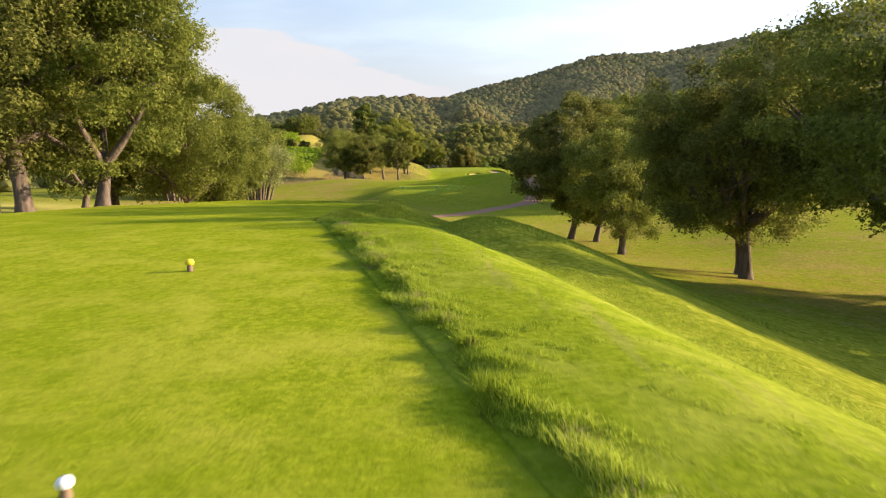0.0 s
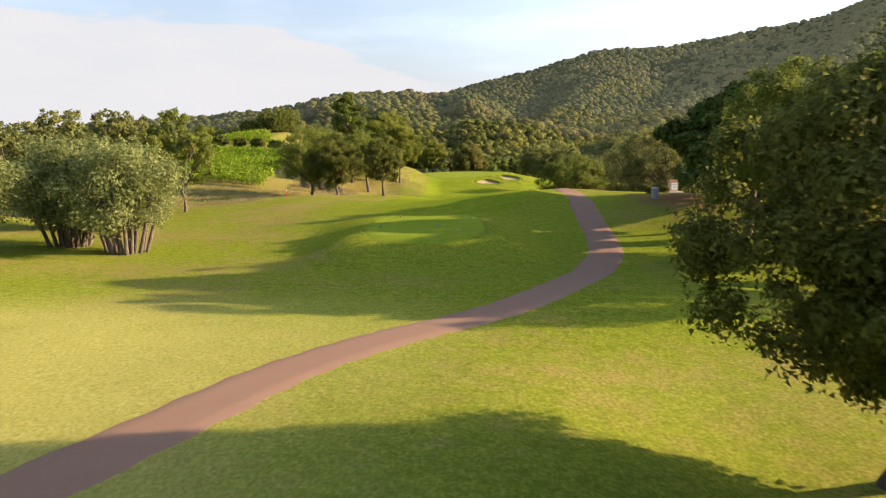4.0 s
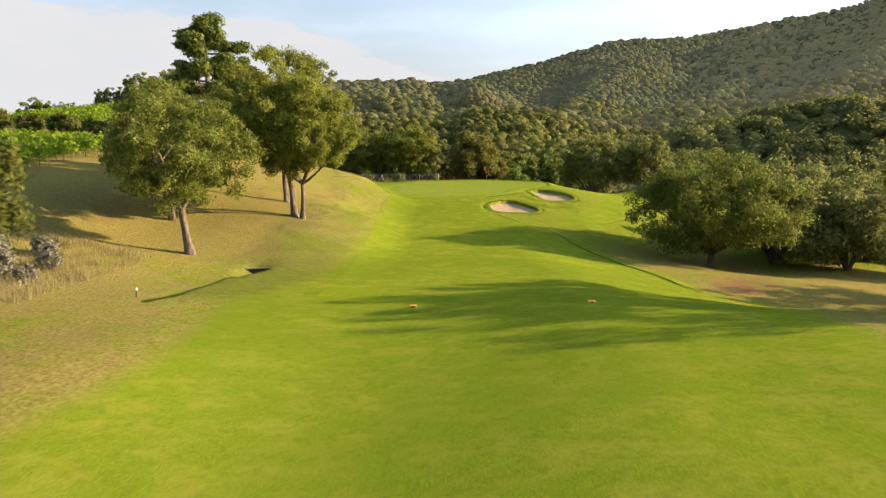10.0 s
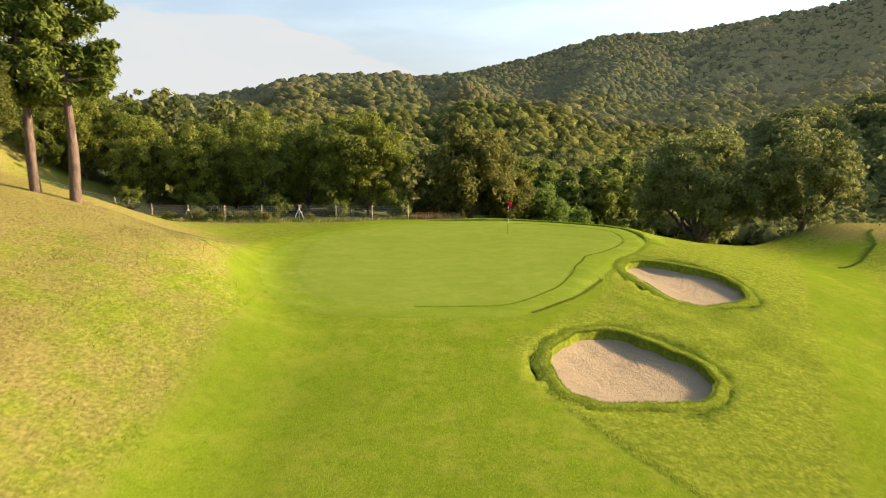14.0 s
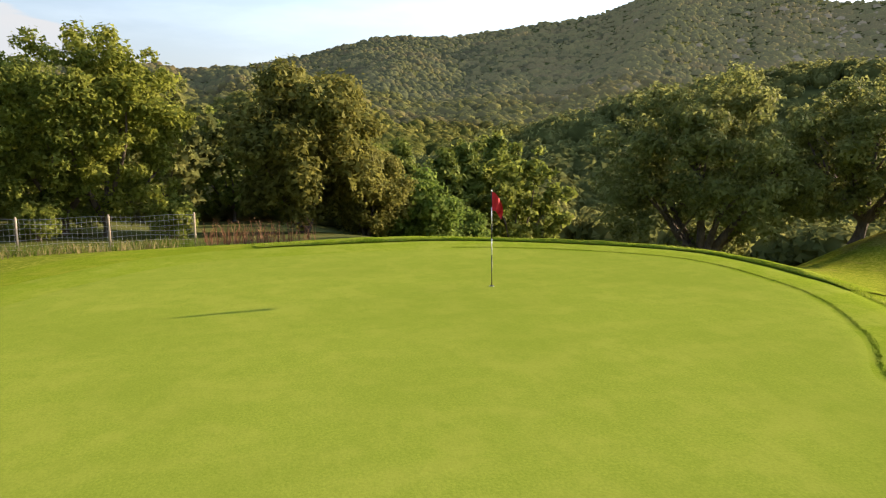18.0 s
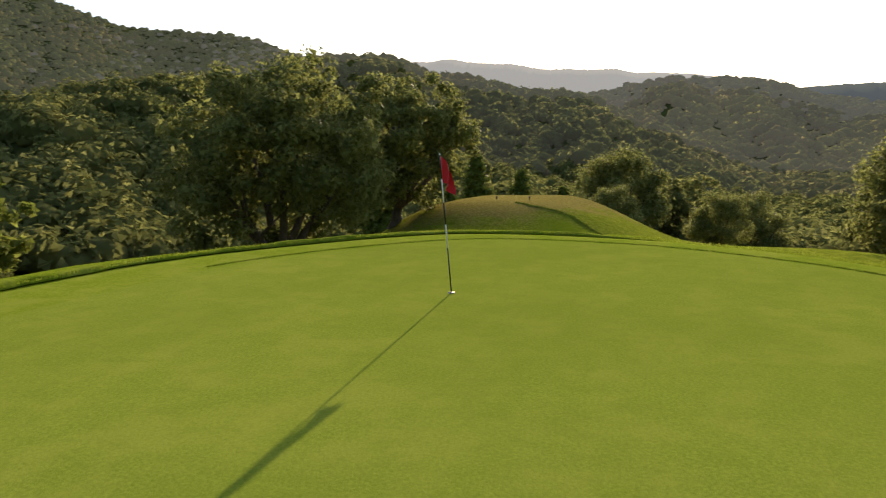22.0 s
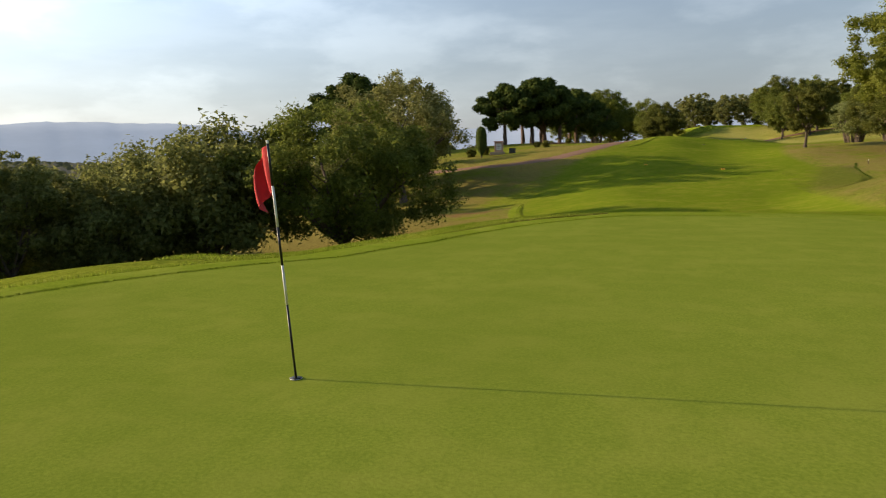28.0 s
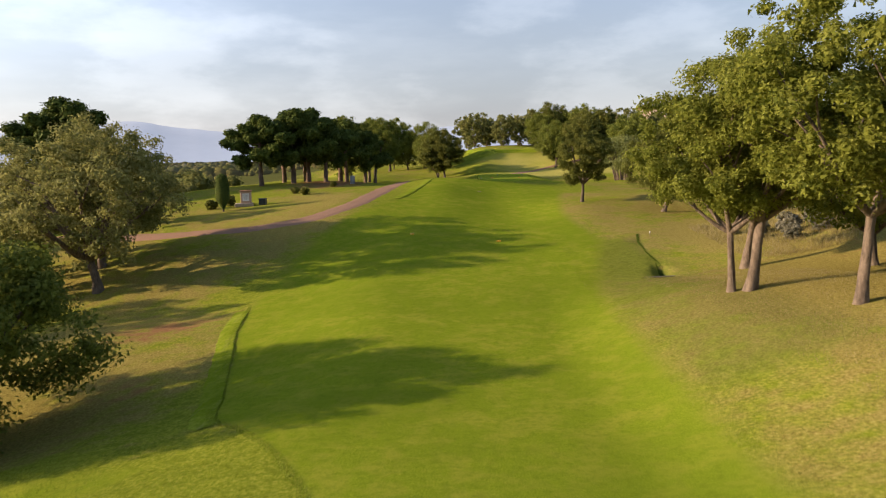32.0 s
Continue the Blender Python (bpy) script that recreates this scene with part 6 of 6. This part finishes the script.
def monument():
    top = empty("tee_sign_pillar", "pinkish masonry sign pillar with stone base and planter", "sign pillar")
    x, y = 27.6, 118.3
    top.matrix_basis = Matrix.Translation((x, y, at(x, y, -0.05))) @ Matrix.Rotation(radians(12), 4, "Z")
    part("pillar", block(-0.55, 0.55, -0.28, 0.28, 0.3, 1.62, 0.03), PLASTER, top)
    part("coping", block(-0.63, 0.63, -0.36, 0.36, 1.62, 1.74, 0.03), TILE, top, "terracotta coping")
    part("plinth", block(-0.75, 1.15, -0.45, 0.45, 0.0, 0.38, 0.04), STONE, top, "stone plinth")
    for side in (-1, 1):
        panel = part("sign_panel", block(-0.34, 0.34, side * 0.285 - 0.006, side * 0.285 + 0.006, 0.62, 1.42, 0.004), WHITE, top, "white sign panel")
        for k, w in enumerate((0.22, 0.26, 0.18)):
            part("text_bar", block(-w, w, side * 0.293 - 0.003, side * 0.293 + 0.003, 1.22 - 0.2 * k, 1.27 - 0.2 * k, 0), WOOD, panel, "brown bar of unreadable writing")
    bin_ = empty("dark_bin", "dark square litter bin beside the sign pillar", "litter bin")
    bx, by = 25.9, 118.0
    bin_.matrix_basis = Matrix.Translation((bx, by, at(bx, by, -0.03)))
    part("body", block(-0.36, 0.36, -0.32, 0.32, 0.0, 0.62, 0.05), DARKP, bin_)
    part("rim", block(-0.39, 0.39, -0.35, 0.35, 0.62, 0.70, 0.02), DARKP, bin_)


monument()


def round_bin():
    top = empty("grey_bin", "grey cylindrical litter bin on dry grass beside the path", "litter bin")
    top.matrix_basis = Matrix.Translation((19.5, 98.4, at(19.5, 98.4, -0.03)))
    part("body", lathe(((0.31, 0.0), (0.33, 0.03), (0.34, 0.9), (0.33, 0.95)), 24), GREY, top)
    part("hoop", lathe(((0.345, 0.9), (0.36, 0.91), (0.36, 0.98), (0.345, 0.99)), 24, False), METAL, top, "metal hoop")
    part("lid", lathe(((0.36, 0.98), (0.34, 1.03), (0.2, 1.08), (0.03, 1.09)), 24), GREY, top)


round_bin()


def clipped_cypress(x, y, h, r, name="clipped_cypress", label="tightly clipped dark green bullet-shaped cypress"):
    g = np.random.default_rng(int(abs(x) * 7))
    n = 9000 if h < 5 else 2500
    z = g.random(n)
    rad = r * np.clip(np.minimum((z + 0.04) * 3.2, 1) * np.sqrt(np.clip(1 - ((z - 0.45) / 0.56) ** 4, 0, 1)), 0.1, 1)
    a = g.uniform(0, 2 * np.pi, n)
    p = np.column_stack([np.cos(a) * rad, np.sin(a) * rad, 0.35 + z * (h - 0.35)]) * (1 + 0.02 * g.normal(size=(n, 1)))
    d = np.column_stack([np.cos(a), np.sin(a), 0.3 + 1.4 * np.clip(z - 0.8, 0, 1) * 5]) + g.normal(size=(n, 3)) * 0.3
    d /= np.linalg.norm(d, axis=1)[:, None]
    t = np.cross(d, g.normal(size=(n, 3)))
    t /= np.linalg.norm(t, axis=1)[:, None]
    b = np.cross(d, t)
    k = 0.09 if h < 5 else 0.22
    q = np.stack([p - t * k, p - b * k * 0.55, p + t * k, p + b * k * 0.55], 1).reshape(-1, 3)
    top = empty(name, label, "tree")
    top.matrix_basis = Matrix.Translation((x, y, at(x, y, -0.05)))
    u = np.linspace(0, 1, 5)
    mesh_object("trunk", *tube(np.column_stack([0 * u, 0 * u, u * h * 0.8]), 0.09 * (1.1 - 0.6 * u), 8), BARK, top)
    mesh_object("crown", q, np.arange(len(q)).reshape(-1, 4), PINE, top, shade=False)


clipped_cypress(29.25, 120.7, 3.8, 0.66)


def wire_fence():
    top = empty("wire_fence", "rusty wire stock fence with wooden posts before the wood", "fence")
    pts = [(-26 + 2.75 * i, 213.2 + 0.25 * math.sin(i * 0.9) + 0.09 * i) for i in range(11)]
    hs = []
    for i, (x, y) in enumerate(pts):
        z = at(x, y)
        hs.append(z)
        ob = part("post", lathe(((0.035, -0.2), (0.035, 1.2), (0.02, 1.24)), 8), STONE, top)
        ob.location = (x, y, z)
        if i in (4, 7):
            for side in (-1, 1):
                u = np.linspace(0, 1, 4)
                mesh_object("brace", *tube(np.column_stack([x + side * 0.42 * (1 - u), y + 0 * u, z + 0.98 * u]), np.full(4, 0.02), 6), WHITE, top, "pale slanting brace")
    xs = np.linspace(pts[0][0], pts[-1][0], 80)
    ys = np.interp(xs, [p[0] for p in pts], [p[1] for p in pts])
    zs = np.interp(xs, [p[0] for p in pts], hs)
    for k in range(7):
        mesh_object("wire", *tube(np.column_stack([xs, ys + 0.055, zs + 0.12 + 0.17 * k + 0.03 * np.sin(xs * 2.3 + k)]), np.full(80, 0.006), 4), METAL, top)
    ties = []
    for i in range(180):
        x = pts[0][0] + (pts[-1][0] - pts[0][0]) * (i + 0.5) / 180
        y, z = np.interp(x, xs, ys) + 0.055, np.interp(x, xs, zs)
        ties.append(tube(np.array([(x, y, z + 0.1), (x, y, z + 0.65), (x, y, z + 1.16)]), np.full(3, 0.004), 3))
    mesh_object("mesh_wires", *join_tubes(ties), METAL, top)


wire_fence()


def stake(x, y, h, material, label):
    top = empty("boundary_stake", label, "stake", "boundary stakes")
    top.matrix_basis = Matrix.Translation((x, y, at(x, y))) @ Matrix.Rotation(radians(4), 4, "Y")
    part("shaft", block(-0.03, 0.03, -0.03, 0.03, -0.15, h * 0.72, 0.006), material, top)
    part("head", block(-0.032, 0.032, -0.032, 0.032, h * 0.72, h, 0.008), WHITE, top, "white painted head")


stake(-18.6, 116.9, 0.85, RED, "leaning red and white boundary stake on dry grass")
stake(-10.0, 138.5, 0.4, WOOD, "short wooden stake on dry grass")


def vineyard():
    """Rows of vines on two terraces."""
    for shift, x0, y0, x1, y1, rows, step, h in ((0.08, -25.5, 134.5, -66, 143, 22, 2.3, 1.6), (0.30, -38.5, 197, -84, 203, 9, 2.6, 1.5)):
        d = np.array([x1 - x0, y1 - y0], float)
        length = np.linalg.norm(d)
        d /= length
        for r in range(rows):
            g = np.random.default_rng(300 + r)
            start = np.array([x0 - shift * step * r, y0 + step * r]) + d * g.random()
            u = np.arange(0, length, 0.9)
            c = start + u[:, None] * d + g.normal(size=(len(u), 2)) * 0.08
            z = land(c[:, 0], c[:, 1])
            centres = np.column_stack([c, z + h * 0.62])
            top = empty("vine_row", "long row of bright green leafy vines", "vine row", "vineyard rows")
            posts = [tube(np.array([(p[0], p[1], q - 0.1), (p[0], p[1], q + h * 0.6)]), np.array([0.03, 0.02]), 5) for p, q in zip(c, z)]
            tagged(mesh_object("stems", *join_tubes(posts), WOOD, top), "thin vine stems and stakes", kind="stuff")
            mesh_object("foliage", *leaves(g, centres, np.full(len(c), 0.62), 2600, 0.24, 1.0), VINE, top, shade=False)


vineyard()


# ---- small growth and things along the sides ----
RUSSET = leaf_material("russet_weed_leaves", (0.12, 0.06, 0.03), (0.20, 0.10, 0.05), (0.30, 0.17, 0.09), 0.3)
GREYISH = leaf_material("grey_scrub_leaves", (0.13, 0.13, 0.09), (0.21, 0.20, 0.14), (0.31, 0.29, 0.21), 0.3)


def field(n, x0, x1, y0, y1, seed):
    g = np.random.default_rng(seed)
    p = np.column_stack([g.uniform(x0, x1, n), g.uniform(y0, y1, n)])
    return p[np.sin(p[:, 0] * 1.7 + 1.3 * np.sin(p[:, 1] * 0.8)) * np.sin(p[:, 1] * 1.3 + np.sin(p[:, 0])) > g.uniform(-1.1, 0.6, len(p))]


dy = np.arange(137.5, 149.2, 0.25)
blades("ditch_weeds", along(drain(dy), dy, 0.16, 420, 41), 0.11, 0.010, WEED, "dark rank weeds growing in the narrow open drain", 42, 0.7)
dy = np.arange(146.4, 149.6, 0.25)
blades("ditch_reeds", along(drain(dy), dy, 0.35, 90, 43), 0.18, 0.014, WEED, "dark reedy leaves in the deep end of the drain", 44, 0.7)
blades("dry_scrub", field(16000, -23, -13.5, 136, 150, 45), 0.34, 0.008, STRAW, "tall dry grass on the bank below the vines", 46, 0.8)
blades("bank_dry_grass", field(50000, -14, -6.6, 150, 196, 47), 0.075, 0.006, STRAW, "short dry grass on the bank beside the green", 48, 0.9)
blades("bank_green_grass", field(52000, -9.2, -3.0, 140, 194, 49), 0.055, 0.006, DULL, "short green grass at the foot of the bank", 50, 0.9)
blades("terrace_dry_grass", field(16000, -34, -20, 112, 134, 51), 0.30, 0.012, STRAW, "tall dry grass below the vineyard", 52, 0.8)
blades("bunker_slope_grass", field(46000, 10.5, 22, 172, 190, 53), 0.06, 0.006, BLADE, "longer grass on the slope beside the bunkers", 54, 0.8)
blades("collar_rough_grass", field(30000, 9.5, 16.5, 182, 192, 75), 0.07, 0.006, BLADE, "ragged longer grass between the collar and the bunkers", 76, 0.9)
blades("fence_straw", field(3000, -26, 1, 211.8, 214.0, 64), 0.30, 0.010, STRAW, "dry grass stalks along the foot of the fence", 65, 0.8)
blades("russet_weeds", field(420, 1.8, 6.0, 214.6, 217.6, 55), 0.62, 0.014, RUSSET, "reddish dry weeds behind the green", 56, 0.6, 0.8)
blades("fence_weeds", field(3600, -24, 2, 212.4, 214.2, 57), 0.34, 0.012, WEED, "green weeds along the foot of the fence", 58, 0.7)
wy = np.arange(177, 199, 0.4)
blades("walk_edge_grass", along(np.interp(wy, (177, 185, 203.6, 206.5), (17.4, 22.3, 30.8, 31.9)), wy, 0.25, 160, 59), 0.05, 0.007, BLADE, "longer grass along the mown walk to the forward tee", 60)
blades("knoll_step_grass", along(np.array((33.2, 32.4, 31.6, 29.6, 27.4)), np.array((207.6, 206.6, 204.5, 202.6, 201.0)), 0.22, 320, 66), 0.07, 0.008, WEED, "dark step of longer grass across the knoll", 67)
plant(bush_shape(90, 1.3, 0.8, 1800, 0.10), "scrub_bush", "grey dry lavender-like scrub bush on the bank", "bush", WOOD, GREYISH, (
    (-17.2, 141, 1.0, 0), (-18.6, 142.6, 1.2, 60), (-16.2, 143.2, 0.8, 120), (-19.8, 144.6, 1.1, 200), (-17.6, 145.4, 0.9, 300), (-21, 141.5, 1.2, 20), (-15.6, 140.2, 0.7, 80)), "scrub bushes")
plant(bush_shape(93, 1.0, 0.95, 2400, 0.09), "bramble", "tangled brown and green bramble against the fence", "bush", WOOD, BRONZE, (
    (-12.6, 213.9, 1.0, 0), (-11.2, 214.1, 0.85, 70), (-9.6, 213.8, 0.9, 140), (-16.5, 213.8, 0.8, 200), (-14.6, 214.0, 1.05, 260), (-6.2, 214.4, 0.7, 20), (-20.5, 213.6, 0.9, 300)), "brambles")
plant(bush_shape(91, 1.2, 0.75, 1800, 0.11), "low_shrub", "low green shrub planted near the sign pillar", "bush", WOOD, OAK, (
    (22.6, 112.6, 0.9, 0), (24.2, 110.6, 0.8, 90), (29.8, 117.2, 1.1, 40), (31.2, 118.8, 1.0, 130), (20.8, 104.8, 0.75, 200)), "shrubs near the sign")
plant(bush_shape(92, 2.0, 1.3, 3500, 0.13), "thicket_bush", "dense green thicket bush at the edge of the wood", "bush", WOOD, OAKL, (
    (20.5, 226, 1.0, 0), (23.5, 224, 0.9, 60), (-4.5, 219.5, 0.8, 10), (-9.5, 218.6, 1.0, 90), (-15.5, 219, 1.1, 160), (0.5, 221, 1.0, 230), (15.5, 223.5, 0.8, 300), (-21, 217.6, 1.0, 20)), "thicket bushes")


def culvert():
    top = empty("drain_culvert", "small dark three-cornered drain mouth in the grass", "drain")
    x, y = -8.0, 150.05
    top.matrix_basis = Matrix.Translation((x, y, at(x, y, -0.02))) @ Matrix.Rotation(radians(14), 4, "Z")
    part("lintel", block(-0.98, 0.98, -0.10, 0.12, 0.40, 0.46, 0.02), CONCRETE, top)
    # solid black slab stands in for the shade inside the drain mouth
    bm = bmesh.new()
    front = [bm.verts.new(v) for v in ((-0.95, -0.06, 0.40), (-0.35, -0.06, -0.30), (0.05, -0.06, -0.20), (0.95, -0.06, 0.40))]
    rear = [bm.verts.new((v.co.x, 0.10, v.co.z)) for v in front]
    for loop in (front, rear[::-1]):
        bm.faces.new(loop)
    for i in range(4):
        j = (i + 1) % 4
        bm.faces.new((front[j], front[i], rear[i], rear[j]))
    part("opening", bm, BLACK, top, "black slab for the shade inside the mouth")


culvert()


def notice_board():
    top = empty("notice_board", "white notice board on two posts below the vineyard", "sign")
    x, y = -33.5, 123.5
    top.matrix_basis = Matrix.Translation((x, y, at(x, y))) @ Matrix.Rotation(radians(-18), 4, "Z")
    for side in (-0.6, 0.6):
        part("post", block(side - 0.04, side + 0.04, -0.04, 0.04, -0.3, 1.9, 0.008), WOOD, top)
    panel = part("panel", block(-0.8, 0.8, -0.075, -0.045, 0.75, 1.85, 0.008), WHITE, top)
    for k in range(3):
        part("text_bar", block(-0.55, 0.55 - 0.2 * k, -0.082, -0.075, 1.55 - 0.25 * k, 1.62 - 0.25 * k, 0), GREY, panel, "grey bar of unreadable writing")


notice_board()

for cx, cy, ch in ((-84, 251, 9.5), (-81.5, 252, 10.5), (-79.5, 250, 8.5), (-72.5, 251, 10), (-70.5, 252.5, 11), (-68.8, 251, 9)):
    clipped_cypress(cx, cy, ch, 0.85, "tall_cypress", "tall slender dark cypress behind the vineyard")
plant(WOOD_SHAPES[0], "hedgerow_oak", "rounded oak on the skyline behind the vineyard", "tree", BARK, WOODS, (
    (-76, 252, 0.75, 0), (-66, 250, 0.6, 60), (-61, 249, 0.55, 150), (-57, 246, 0.6, 200), (-90, 252, 0.8, 30), (-97, 246, 0.8, 100)), "hedgerow oaks")


def house(x, y, w, d, h, turn):
    """A plastered house with a low tiled roof."""
    top = empty("house", "beige plastered house with terracotta tiled roof on the far hill", "house", "houses on the hill")
    top.matrix_basis = Matrix.Translation((x, y, at(x, y, -0.5))) @ Matrix.Rotation(radians(turn), 4, "Z")
    part("wall", block(-w / 2, w / 2, -d / 2, d / 2, 0, h, 0.05), HOUSE_WALL, top)
    bm = bmesh.new()
    o = 0.5
    pts = [(-w / 2 - o, -d / 2 - o, h), (w / 2 + o, -d / 2 - o, h), (w / 2 + o, d / 2 + o, h), (-w / 2 - o, d / 2 + o, h), (-w / 2 + d * 0.3, 0, h + d * 0.24), (w / 2 - d * 0.3, 0, h + d * 0.24)]
    vs = [bm.verts.new(p) for p in pts]
    for f in ((0, 1, 5, 4), (1, 2, 5), (2, 3, 4, 5), (3, 0, 4), (3, 2, 1, 0)):
        bm.faces.new([vs[i] for i in f])
    part("roof", bm, TILE, top, "terracotta tiled roof")
    for k in range(3):
        for level in range(int(h // 2.8)):
            cx = -w / 2 + w * (k + 0.5) / 3
            win = part("window", block(cx - 0.5, cx + 0.5, d / 2 - 0.05, d / 2 + 0.03, 1.0 + 2.8 * level, 2.3 + 2.8 * level, 0.01), WHITE, top, "white window frame")
            part("pane", block(cx - 0.4, cx + 0.4, d / 2 + 0.03, d / 2 + 0.04, 1.1 + 2.8 * level, 2.2 + 2.8 * level, 0), BLACK, win, "dark glass pane")


HOUSE_WALL = plain_material("beige_plaster", (0.62, 0.47, 0.33), 0.9, 0, 0.08, 2)
house(-97, -214, 15, 9, 6.2, -12)
house(-112, -206, 11, 8, 5.8, 6)
house(-74, -222, 13, 8, 5.8, -20)
